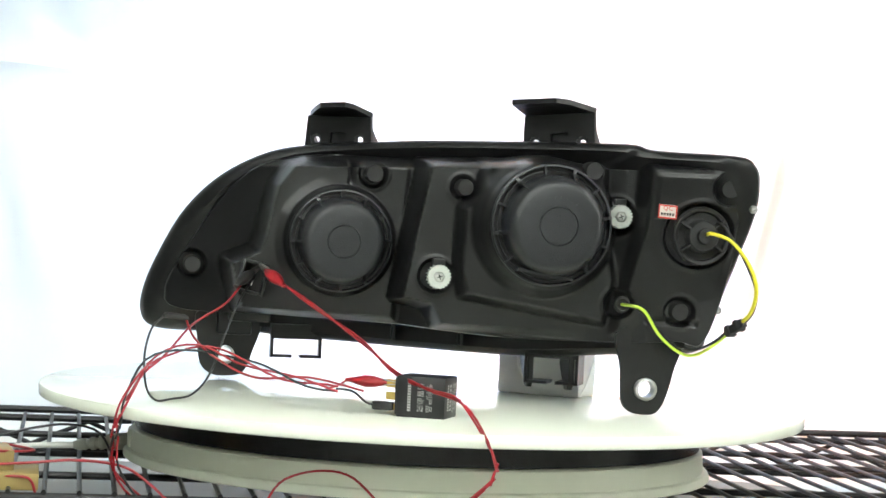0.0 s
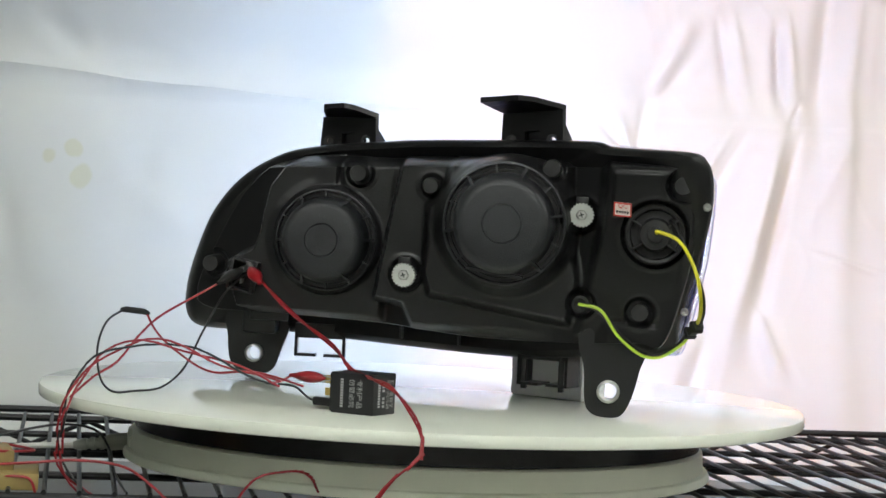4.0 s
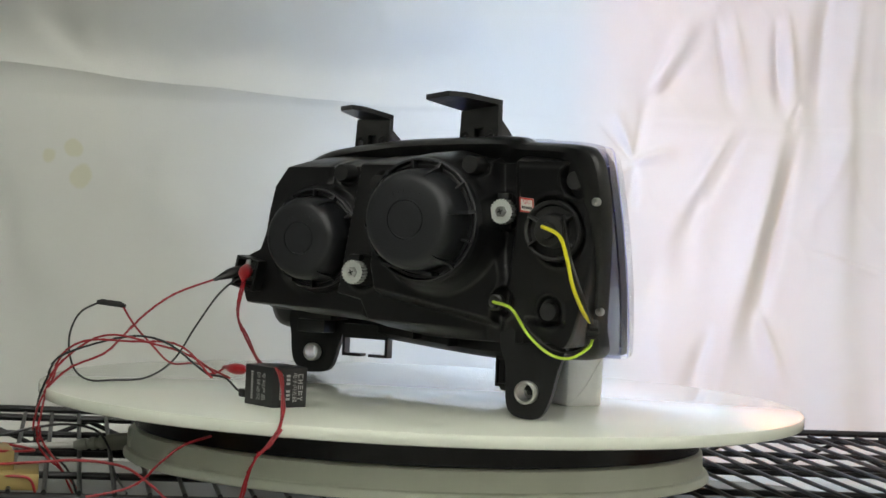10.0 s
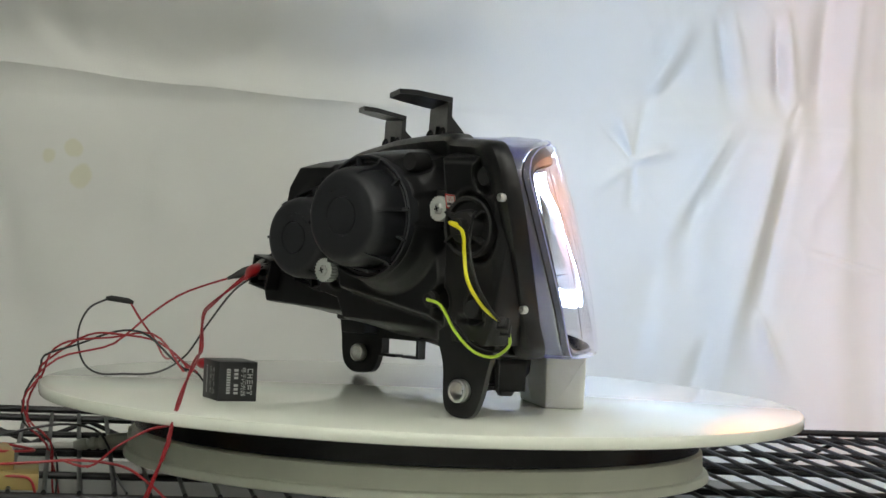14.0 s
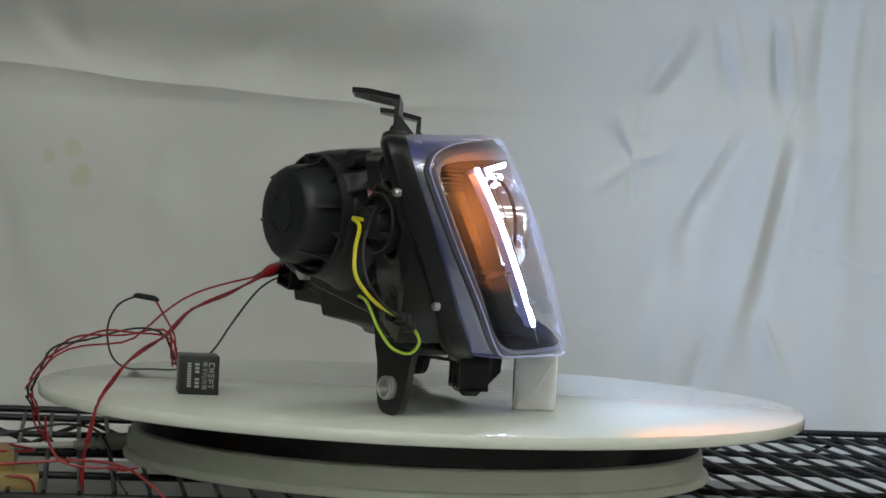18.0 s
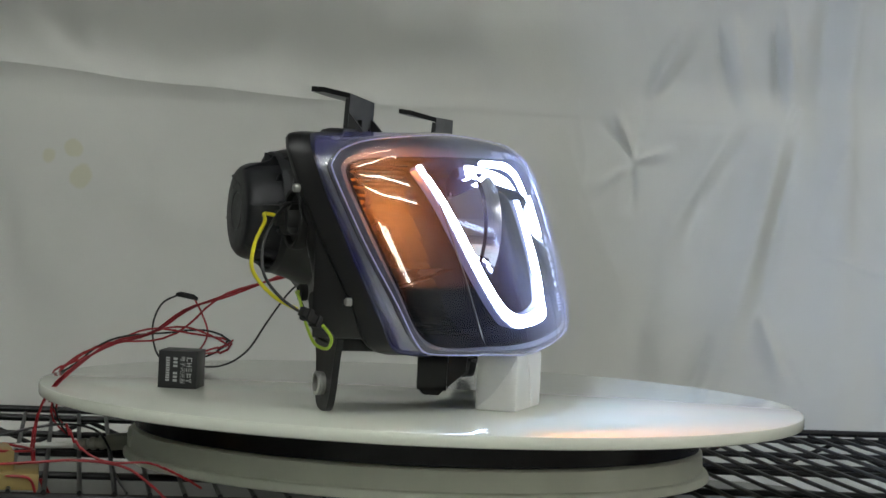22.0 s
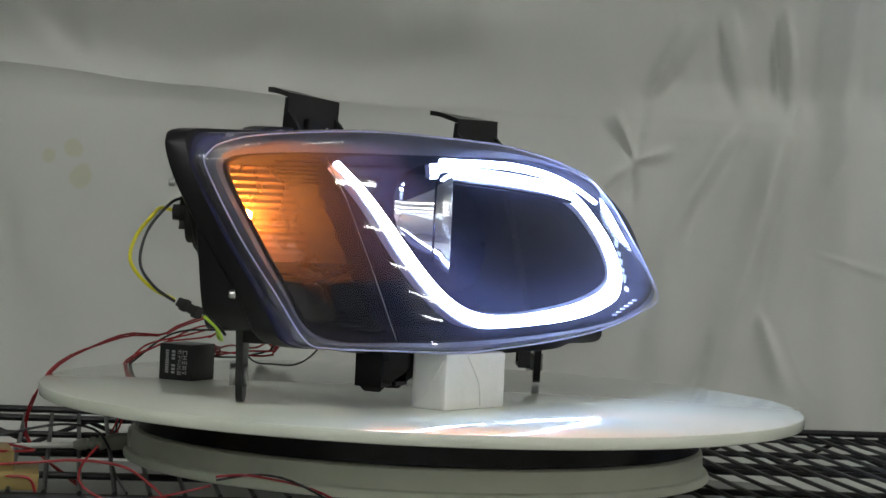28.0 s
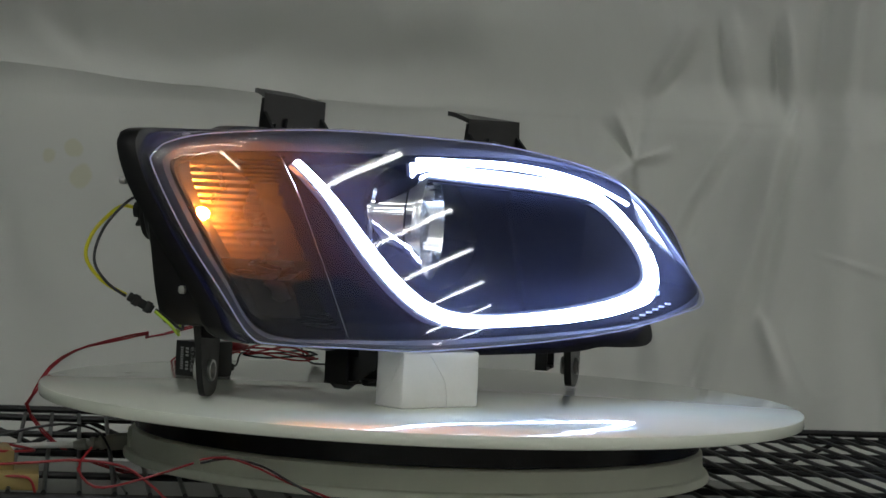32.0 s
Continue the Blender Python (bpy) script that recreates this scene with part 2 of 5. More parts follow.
# ---- the setting ----
def backdrop():
    """Cloth in folds: soft sag, one long crease, and pleats that run out of a gathered knot."""
    bm = bmesh.new()
    x0, x1, z0, z1 = -0.70, 0.70, -0.50, 0.60
    xs = [x0 + 0.0066 * i for i in range(129)] + [0.15 + 0.0018 * i for i in range(211)] + [0.53 + (x1 - 0.53) * i / 24 for i in range(1, 25)]
    zs = [z0 + 0.0176 * j for j in range(25)] + [-0.06 + 0.0022 * j for j in range(209)] + [0.40 + (z1 - 0.40) * j / 20 for j in range(1, 21)]
    nx, nz = len(xs) - 1, len(zs) - 1

    def ridge(x, z, ax, az, bx, bz, w, h, curl=0.0):
        dx, dz = bx - ax, bz - az
        L = math.hypot(dx, dz)
        t = ((x - ax) * dx + (z - az) * dz) / L / L
        d = ((x - ax) * dz - (z - az) * dx) / L - curl * 4 * t * (1 - t)
        fade = step(-0.04, 0.34, t) * (1 - step(0.5, 1.05, t))
        if fade <= 0:
            return 0.0
        ww = w * (0.6 + 0.8 * min(max(t, 0), 1)) * (0.75 if d < 0 else 1.15)
        return 0.88 * h * fade * math.exp(-(d / ww) ** 2)

    pleats = ((0.386, 0.270, 0.318, -0.03, 0.016, -0.021, 0.0), (0.402, 0.255, 0.345, -0.02, 0.010, 0.013, 0.0), (0.366, 0.37, 0.385, 0.248, 0.006, 0.012, 0.0), (0.379, 0.38, 0.397, 0.258, 0.008, -0.010, 0.0),
              (0.402, 0.280, 0.387, 0.243, 0.005, 0.007, 0.0), (0.334, 0.262, 0.248, 0.108, 0.009, -0.008, 0.0), (0.348, 0.255, 0.268, 0.105, 0.008, 0.005, 0.0), (0.301, 0.37, 0.332, 0.250, 0.007, 0.009, 0.0), (0.318, 0.38, 0.348, 0.250, 0.010, -0.007, 0.0),
              (0.221, 0.204, 0.197, 0.264, 0.005, -0.009, 0.0), (0.221, 0.204, 0.179, 0.251, 0.005, 0.008, 0.0), (0.221, 0.206, 0.166, 0.165, 0.007, -0.007, 0.0), (0.219, 0.206, 0.219, 0.145, 0.006, 0.007, 0.0), (0.217, 0.206, 0.266, 0.224, 0.006, -0.008, 0.0),
              (0.219, 0.206, 0.234, 0.292, 0.007, 0.007, 0.0), (0.229, 0.278, 0.279, 0.372, 0.012, -0.012, 0.004), (0.246, 0.276, 0.294, 0.36, 0.010, 0.010, 0.0), (0.30, 0.42, 0.20, 0.245, 0.030, 0.010, 0.004), (0.412, 0.1195, 0.53, 0.088, 0.004, -0.003, 0.0),
              (0.357, 0.06, 0.395, -0.04, 0.009, -0.010, 0.0), (0.310, 0.035, 0.28, -0.07, 0.010, 0.010, 0.0), (0.422, 0.44, 0.420, 0.18, 0.012, 0.011, 0.0), (0.437, 0.48, 0.412, 0.0, 0.020, 0.009, 0.0), (0.46, 0.46, 0.452, 0.02, 0.013, -0.008, 0.003),
              (0.456, 0.245, 0.398, 0.12, 0.016, -0.009, 0.0), (0.49, 0.5, 0.50, -0.1, 0.02, 0.012, 0.0), (0.25, 0.12, 0.215, -0.08, 0.02, 0.008, 0.0), (0.292, 0.19, 0.272, 0.05, 0.014, 0.007, 0.0), (-0.37, 0.285, -0.45, 0.37, 0.018, 0.007, 0.0), (-0.26, 0.285, -0.08, 0.38, 0.030, 0.010, 0.01),
              (-0.08, 0.275, 0.02, 0.36, 0.03, 0.008, 0.0), (-0.47, 0.20, -0.40, -0.06, 0.030, 0.007, 0.01), (-0.30, 0.23, -0.33, 0.02, 0.03, 0.006, 0.0))

    def crease_line(x):
        return 0.2542 + 0.003 * (1 - step(-0.2, 0.1, x)) + 0.078 * max(0.0, -(x + 0.14)) ** 1.05 + 0.0012 * math.sin(x * 26) + 0.0018 * noise.noise(Vector((x * 14, 0, 0)))

    def depth(x, z):
        crease = crease_line(x)
        k = 0.45 + 0.55 * (1 - step(-0.05, 0.25, x))
        y = 0.62 + 0.125 * min(0.0, z - 0.25)
        y -= 0.022 * step(crease + 0.01, crease + 0.10, z) * k
        y -= 0.010 * (1 - 0.85 * step(-0.14, 0.05, x)) * (math.exp((z - crease) / 0.016) if z < crease else math.exp((crease - z) / 0.03))
        y -= (0.040 + 0.055 * (1 - step(-0.15, 0.25, x))) * step(0.27, 0.58, z)
        y += 0.005 * step(0.27, 0.32, z) * (1 - step(-0.1, 0.2, x)) * abs(noise.noise(Vector((x * 9 + 5 * z, z * 6 - 4 * x, 8.8))))
        y += 0.014 * noise.noise(Vector((x * 2.6, z * 3.0, 1.7))) + 0.004 * noise.noise(Vector((x * 8.0, z * 7.0, 4.2))) + 0.0012 * noise.noise(Vector((x * 22, z * 18, 7.1)))
        y += (0.0035 + 0.0065 * step(0.0, 0.3, x)) * abs(noise.noise(Vector((x * 6.5 + 0.8 * z, z * 4.2, 2.9)))) + (0.0012 + 0.0022 * step(0.0, 0.3, x)) * abs(noise.noise(Vector((x * 15 + 3 * z, z * 9, 5.3))))
        # the gathered upper corner falls back behind a slanting edge
        edge = (x - 0.195) * 0.806 - (z - 0.255) * 0.592
        y += 0.022 * step(-0.025, 0.050, edge) * step(0.235, 0.30, z)
        for q in pleats:
            y += ridge(x, z, *q)
        y += step(0.34, 0.6, x) * 0.006 * math.sin(x * 70 + 5 * z + 2.5 * noise.noise(Vector((x * 4, z * 3, 0))))
        return y

    vs = []
    for j in range(nz + 1):
        row = []
        zj = zs[j]
        for i in range(nx + 1):
            x = xs[i]
            z = zj + (crease_line(x) - 0.2545) * max(0.0, 1 - abs(zj - 0.2545) / 0.33)
            row.append(bm.verts.new((x, depth(x, z), z)))
        vs.append(row)
    for j in range(nz):
        for i in range(nx):
            bm.faces.new((vs[j][i], vs[j][i + 1], vs[j + 1][i + 1], vs[j + 1][i]))
    tagged(ob_from("backdrop", bm, DROP), "creased white cloth hung behind the turntable", "backdrop", kind="structure")


def room():
    def wall(name, c, s, material, label):
        bm = bmesh.new()
        box(bm, *c, *s)
        tagged(ob_from(name, bm, material, smooth=False), label, name.split("_")[0], kind="structure")
    wall("floor", (2.0, -1.0, -0.97), (9.2, 5.2, 0.1), FLOOR, "plain grey workshop floor")
    wall("ceiling", (2.0, -1.0, 1.75), (9.2, 5.2, 0.1), WALL, "plain pale ceiling")
    wall("wall_north", (2.0, 1.55, 0.39), (9.2, 0.1, 2.62), WALL, "plain pale wall behind the cloth")
    wall("wall_south", (2.0, -3.55, 0.39), (9.2, 0.1, 2.62), WALL, "plain pale wall behind the camera")
    # unseen wall, made dark to cut its bounce on the black housing
    wall("wall_west", (-2.55, -1.0, 0.39), (0.1, 5.0, 2.62), DARK_WALL, "unseen side wall made dark to cut bounce light")
    # east wall with a window opening
    bm = bmesh.new()
    for cy, cz, sy, sz in ((-2.60, 0.39, 1.8, 2.62), (0.10, 0.39, 2.8, 2.62), (-1.5, -0.26, 0.4, 1.32), (-1.5, 1.50, 0.4, 0.40)):
        box(bm, 6.55, cy, cz, 0.1, sy, sz)
    tagged(ob_from("wall_east", bm, WALL, smooth=False), "plain pale side wall with a window", "wall", kind="structure")
    win = tagged(new("window_1"), "bright window in the far side wall", "window", kind="structure")
    for y in (-1.685, -1.5, -1.315):
        bm = bmesh.new()
        box(bm, 6.53, y, 0.85, 0.05, 0.030, 0.90, 0.003)
        part("window_frame", bm, NYLON, win)
    for y in (-1.5925, -1.4075):
        bm = bmesh.new()
        box(bm, 6.545, y, 0.85, 0.008, 0.155, 0.89)
        part("pane", bm, DAYLIGHT, win, "pane bright with daylight")


def tube_light(x, y, z, rz):
    t = thing("ceiling_light", pose(x, y, z, 0, 0, rz), "white fluorescent batten with a bare lit tube", "ceiling light", "tube lights of the room")
    bm = bmesh.new()
    box(bm, 0, 0, 0.03, 1.25, 0.06, 0.04, 0.004)
    part("batten", bm, NYLON, t)
    bm = bmesh.new()
    tube(bm, [Vector((-0.58, 0, -0.01)), Vector((0.58, 0, -0.01))], 0.013, 12)
    part("tube", bm, TUBE, t, "lit white fluorescent tube")


backdrop()
room()
for lx, ly in ((-1.25, -1.3), (0.30, -1.3), (-1.25, -1.9), (0.30, -1.9), (-1.25, -2.5), (0.30, -2.5), (-1.25, -3.1), (0.30, -3.1)):
    tube_light(lx, ly, 1.66, 0)
for lx in (1.85, 2.6, 3.3, 4.1, 4.9, 5.7):
    tube_light(lx, -0.75, 1.66, 90)


# ---- turntable ----
def turntable():
    t = thing("turntable", pose(0, 0, -0.0095), "white photo turntable with a black band and cream plastic base", "turntable")
    bm = bmesh.new()
    R = 0.3036
    lathe(bm, [(0, 0.0095), (R - 0.002, 0.0095), (R - 0.0006, 0.0089), (R, 0.0075), (R, 0.002), (R - 0.0006, 0.0006), (R - 0.002, 0), (0, 0)], 128)
    disc = part("disc", bm, DISC, t, "glossy white round disc")
    bm = bmesh.new()
    lathe(bm, [(0.2, -0.0005), (0.224, -0.0005), (0.225, -0.0015), (0.225, -0.0225), (0.2, -0.0225)], 96, closed=True)
    part("band", bm, BAND, t, "shiny black rubber band")
    bm = bmesh.new()
    lathe(bm, [(0.0, -0.0236), (0.2255, -0.0236), (0.2275, -0.025), (0.2285, -0.0385), (0.2285, -0.0395), (0.232, -0.0405), (0.2335, -0.043), (0.2335, -0.0462), (0.2325, -0.047), (0, -0.047)], 96)
    part("base", bm, BASE, t, "cream plastic base")
    return t, disc


DISC_OB = turntable()[1]


def shelf():
    s = thing("wire_shelf", pose(0, 0, -0.0565), "black wire rack shelf under the turntable", "shelf")
    ang = radians(9.0)

    def at(u, v, z=0.0):
        return Vector((u * math.cos(ang) - v * math.sin(ang), u * math.sin(ang) + v * math.cos(ang), z))

    def rod(pts, r, name="rod", sides=8):
        bm = bmesh.new()
        tube(bm, pts, r, sides)
        part(name, bm, WIRE_ROD, s)
    V0, V1, U = -0.205, 0.315, 0.62
    for i in range(-25, 26):
        rod([at(i * 0.0243, V0 - 0.004, -0.0022), at(i * 0.0243, V1 + 0.004, -0.0022)], 0.0018)
    for v in (V0, V1):
        for z, r in ((-0.0062, 0.0032), (-0.033, 0.0032)):
            rod([at(-U, v, z), at(U, v, z)], r, "edge_rail")
        pts = []
        for k in range(25):
            u = -U + 2 * U * k / 24
            pts.append((u, -0.0085 if k % 2 else -0.0305))
        for (u0, z0), (u1, z1) in zip(pts, pts[1:]):
            rod([at(u0, v + 0.004, z0), at(u1, v + 0.004, z1)], 0.0022, "brace")
    rod([at(-U, V1 + 0.004, 0.0012), at(U, V1 + 0.004, 0.0012)], 0.0032, "edge_rail")
    for v in (-0.08, 0.055, 0.19):
        rod([at(-U, v, -0.0070), at(U, v, -0.0070)], 0.0028, "cross_bar")
    for u, v in ((-U, V1), (U, V1), (-U, V0), (U, V0)):
        p = at(u, v)
        rod([Vector((p.x, p.y, -0.8635)), Vector((p.x, p.y, 0.01))], 0.0125, "post", 16)
    bm = bmesh.new()
    nx, ny = 60, 40
    vs = [[bm.verts.new((-0.85 + 1.7 * i / nx, -0.55 + 1.18 * j / ny, -0.075 + 0.010 * noise.noise(Vector((i * 0.13, j * 0.21, 3.0))) - 0.05 * step(0.4, 1.0, abs(i / nx - 0.5) * 2))) for i in range(nx + 1)] for j in range(ny + 1)]
    for j in range(ny):
        for i in range(nx):
            bm.faces.new((vs[j][i], vs[j][i + 1], vs[j + 1][i + 1], vs[j + 1][i]))
    tagged(ob_from("liner_sheet", bm, LINER), "grey-white cloth spread under the wire shelf", "cloth", kind="structure").location = (0, 0, -0.0565)


shelf()

# ---- headlight ----
H2L = Matrix.Rotation(radians(43.8), 4, "Z")      # car axes to lens axes
LAMP = thing("headlight", pose(0, 0, 0, 0, 0, -35.8), "black plastic car headlight with clear lens and lit white strip", "headlight")
CH = (0.0, 0.12)       # centre of the housing, car axes
CL = (0.0, 0.125)      # centre of the lens, lens axes
N = 420

FLANGE = [(0.2206, 0.18), (0.2155, 0.192), (0.204, 0.1977), (0.15, 0.2), (0.127, 0.204), (0.012, 0.2023), (-0.039, 0.1997), (-0.091, 0.1953),
          (-0.127, 0.1876), (-0.163, 0.1676), (-0.191, 0.138), (-0.2094, 0.103), (-0.221, 0.072), (-0.223, 0.049), (-0.2125, 0.0366), (-0.18, 0.035),
          (-0.134, 0.0368), (-0.082, 0.0343), (0.068, 0.0335), (0.141, 0.0405), (0.1965, 0.0475), (0.203, 0.0737), (0.2138, 0.117), (0.2212, 0.155)]
BODY = [(-0.11, 0.183), (0.0, 0.191), (0.113, 0.196), (0.141, 0.195), (0.2024, 0.187), (0.2117, 0.151), (0.193, 0.0634), (0.17, 0.0576), (0.116, 0.0536),
        (0.048, 0.0528), (-0.027, 0.057), (-0.113, 0.0577), (-0.1885, 0.0558), (-0.203, 0.07), (-0.186, 0.1075), (-0.153, 0.1585)]


def y_flange(x, z):
    return -0.178 - 0.70 * (x - 0.217) - 0.42 * (z - 0.159) - 0.045 * step(-0.06, -0.22, x)


# rear wall: a sloping base and four raised pads, each (outline, depth, slope along x, slope along z)
WALL_Y = [(-0.215, 0.105), (-0.19, 0.080), (-0.14, 0.036), (-0.10, -0.002), (-0.03, -0.034), (0.0, -0.060), (0.05, -0.088), (0.11, -0.110), (0.15, -0.136), (0.20, -0.155), (0.22, -0.160)]
PADS = [([(-0.1005, 0.1835), (-0.1117, 0.1780), (-0.1242, 0.1611), (-0.129, 0.1406), (-0.1317, 0.1228), (-0.1364, 0.1102), (-0.158, 0.1000), (-0.153, 0.0767), (-0.148, 0.0625), (-0.03, 0.0605), (-0.0269, 0.0916), (-0.0211, 0.1845)], -0.034, -0.10, -0.13, 0.0),
        ([(-0.0125, 0.1850), (-0.0225, 0.130), (-0.0311, 0.0785), (-0.0082, 0.0745), (0.0, 0.0595), (0.125, 0.0585), (0.125, 0.188)], -0.096, -0.12, 0.0, 0.0),
        ([(0.0300, 0.1865), (0.0245, 0.1671), (0.0117, 0.1492), (0.0105, 0.1026), (0.0150, 0.0850), (0.119, 0.0685), (0.126, 0.10), (0.1175, 0.14), (0.116, 0.188)], -0.118, -0.10, 0.02, 0.0),
        ([(0.1454, 0.1905), (0.2040, 0.1880), (0.2100, 0.151), (0.1915, 0.0660), (0.150, 0.0625), (0.129, 0.0615), (0.135, 0.10), (0.143, 0.142)], -0.143, -0.32, 0.145, -0.20)]


def inside(outline, x, z):
    """Distance of points to a closed outline, positive inside it."""
    best, odd = np.full(x.shape, 9.0), np.zeros(x.shape, bool)
    for (ax, az), (bx, bz) in zip(outline, outline[1:] + outline[:1]):
        dx, dz = bx - ax, bz - az
        t = np.clip(((x - ax) * dx + (z - az) * dz) / (dx * dx + dz * dz), 0, 1)
        best = np.minimum(best, np.hypot(x - ax - t * dx, z - az - t * dz))
        if dz:
            odd ^= ((az > z) != (bz > z)) & (x < dx * (z - az) / dz + ax)
    return np.where(odd, best, -best)


def smooth(a, b, v):
    t = np.clip((v - a) / (b - a), 0, 1)
    return t * t * (3 - 2 * t)


def y_wall(x, z):
    x, z = np.asarray(x, float), np.asarray(z, float)
    base = np.interp(x, [p[0] for p in WALL_Y], [p[1] for p in WALL_Y])
    y = base + 0.0
    for outline, y0, sx, xr, sz in PADS:
        w = smooth(-0.0055, 0.0030, inside(outline, x, z))
        top = y0 + sx * (x - xr) + sz * (z - 0.12)
        y = y + np.minimum(top - y, 0) * w
    # chamfer along the upper edge
    y = y + 3.0 * np.maximum(0, z - 0.1800 - 0.035 * x)
    # shallow panels and grooves
    for x0, x1, z0, z1, h in ((-0.0685, -0.0655, 0.160, 0.186, 0.004),
                              (0.150, 0.192, 0.150, 0.182, -0.0025), (0.150, 0.186, 0.070, 0.074, 0.003), (0.040, 0.060, 0.1795, 0.186, -0.003)):
        y = y + h * smooth(x0 - 0.002, x0 + 0.002, x) * (1 - smooth(x1 - 0.002, x1 + 0.002, x)) * smooth(z0 - 0.002, z0 + 0.002, z) * (1 - smooth(z1 - 0.002, z1 + 0.002, z))
    # collars of the dust caps, stepped
    for cx, cz, ya, R in ((-0.0739, 0.120, -0.0490, 0.0412), (0.0714, 0.1403, -0.1495, 0.0462)):
        d = np.hypot(x - cx, z - cz)
        for k, dy, wide in ((R + 0.0035, 0.010, 0.007), (R, 0.0, 0.003)):
            w = 1 - smooth(k - wide / 2, k + wide, d)
            y = y + (np.minimum(ya + dy, y) - y) * w
    # round pockets
    for cx, cz, R, dep in ((0.1258, 0.1488, 0.0135, 0.004), (-0.0055, 0.0976, 0.0125, 0.006), (0.1293, 0.0837, 0.0105, 0.007), (0.1729, 0.0799, 0.0105, 0.004), (-0.0504, 0.1731, 0.0105, 0.003),
                           (0.1998, 0.173, 0.0115, 0.007), (0.1815, 0.1375, 0.0240, 0.007), (-0.184, 0.094, 0.0110, 0.008), (0.0120, 0.1655, 0.0085, 0.002), (0.1038, 0.1821, 0.0095, 0.003)):
        d = np.hypot(x - cx, z - cz)
        y = y + dep * (1 - smooth(R - 0.0015, R + 0.0010, d)) - 0.0008 * np.exp(-((d - R - 0.002) / 0.0014) ** 2)
    return y


LENS_Y = [(-0.32, -0.006), (-0.275, 0.0250), (-0.20, 0.0545), (-0.117, 0.0835), (-0.05, 0.1025), (0.02, 0.1165), (0.09, 0.1245), (0.14, 0.119), (0.18, 0.104), (0.225, 0.083), (0.265, 0.059), (0.30, 0.030), (0.34, -0.005)]
LENS_FINE = [(p.x, p.y) for p in spline([(x, y, 0) for x, y in LENS_Y], 200)]


LENS_EVEN = [lerp_table(LENS_FINE, -0.34 + 0.002 * i) for i in range(341)]
for _ in range(3):
    LENS_EVEN = [(LENS_EVEN[max(i - 1, 0)] + LENS_EVEN[i] * 2 + LENS_EVEN[min(i + 1, 340)]) / 4 for i in range(341)]


def y_lens(x, z):
    u = (x - 0.43 * (z - 0.06) * step(-0.05, 0.20, x) + 0.34) / 0.002
    k = min(max(int(u), 0), 339)
    y = LENS_EVEN[k] + (LENS_EVEN[k + 1] - LENS_EVEN[k]) * (u - k)
    return y - 0.32 * (z - 0.06) - 0.8 * (z - 0.12) ** 2 + 0.0012


LENS_OUT = [(0.2709, 0.1715), (0.2679, 0.1817), (0.258, 0.1895), (0.2245, 0.1975), (0.1377, 0.2041), (0.0323, 0.2037), (-0.0521, 0.1998), (-0.1577, 0.1849), (-0.2058, 0.163), (-0.2368, 0.1326), (-0.2710, 0.0985),
            (-0.2860, 0.0765), (-0.2345, 0.0663), (-0.1547, 0.0553), (-0.059, 0.0482), (0.0289, 0.0439), (0.0835, 0.0418), (0.1398, 0.0435), (0.1904, 0.0446), (0.2068, 0.05), (0.2265, 0.0813), (0.2515, 0.1243)]
BEZEL_OUT = [(0.254, 0.1682), (0.2484, 0.1787), (0.2203, 0.1831), (0.1708, 0.1857), (0.0607, 0.1884), (-0.0667, 0.1901), (-0.1676, 0.1781), (-0.2355, 0.1491), (-0.2650, 0.1034), (-0.2690, 0.0826),
             (-0.1778, 0.0620), (-0.0047, 0.0530), (0.0747, 0.0510), (0.131, 0.0505), (0.1929, 0.054), (0.22, 0.093), (0.2434, 0.1404)]
DRL = [(0.1567, 0.1797), (0.1317, 0.1552), (0.1127, 0.1265), (0.0845, 0.0929), (0.0522, 0.0699), (0.0052, 0.0624), (-0.0695, 0.0631), (-0.1498, 0.0701), (-0.2050, 0.0805), (-0.2290, 0.0950), (-0.2195, 0.1225),
       (-0.1925, 0.1460), (-0.1660, 0.1632), (-0.1258, 0.17), (-0.0502, 0.1746), (0.0143, 0.1773), (0.052, 0.1796)]
DRL_TOP = [(0.0542, 0.1851), (-0.0095, 0.186), (-0.0821, 0.1829), (-0.1494, 0.174), (-0.1963, 0.159)]


def seam_x(z):
    return 0.1755 - 0.32 * (0.1805 - z)


def ring_strip(bm, a, b):
    n = len(a)
    for i in range(n):
        bm.faces.new((a[i], a[(i + 1) % n], b[(i + 1) % n], b[i]))


def ribbon(bm, path, half, thick, face):
    """A flat light guide along path, its broad side turned to the direction face."""
    rows = []
    for i, p in enumerate(path):
        d = (path[min(i + 1, len(path) - 1)] - path[max(i - 1, 0)]).normalized()
        s = d.cross(face).normalized()
        h = half[i] if isinstance(half, list) else half
        rows.append([bm.verts.new(p + s * h - face * thick), bm.verts.new(p + s * h * 0.9), bm.verts.new(p + face * 0.0015), bm.verts.new(p - s * h * 0.9), bm.verts.new(p - s * h - face * thick)])
    for a, b in zip(rows, rows[1:]):
        for j in range(4):
            bm.faces.new((a[j], a[j + 1], b[j + 1], b[j]))
        bm.faces.new((a[4], a[0], b[0], b[4]))
    bm.faces.new(rows[0])
    bm.faces.new(rows[-1])


def floor_depth(s):
    """Depth of the bezel's floor behind the lens, from the rim inwards."""
    return 0.007 + 0.025 * (1 - step(0.84, 1.0, s))


def bezel_depth(x, z, s):
    d = floor_depth(s)
    d += 0.045 * (1 - step(0.0445, 0.0490, math.hypot((x - 0.043) * 0.92, z - 0.1345)))
    d += 0.004 * step(-0.055, -0.051, x) * (1 - step(0.7, 0.85, s))
    d += 0.030 * step(seam_x(z), seam_x(z) + 0.004, x) * (1 - step(0.90, 0.99, s))
    return d


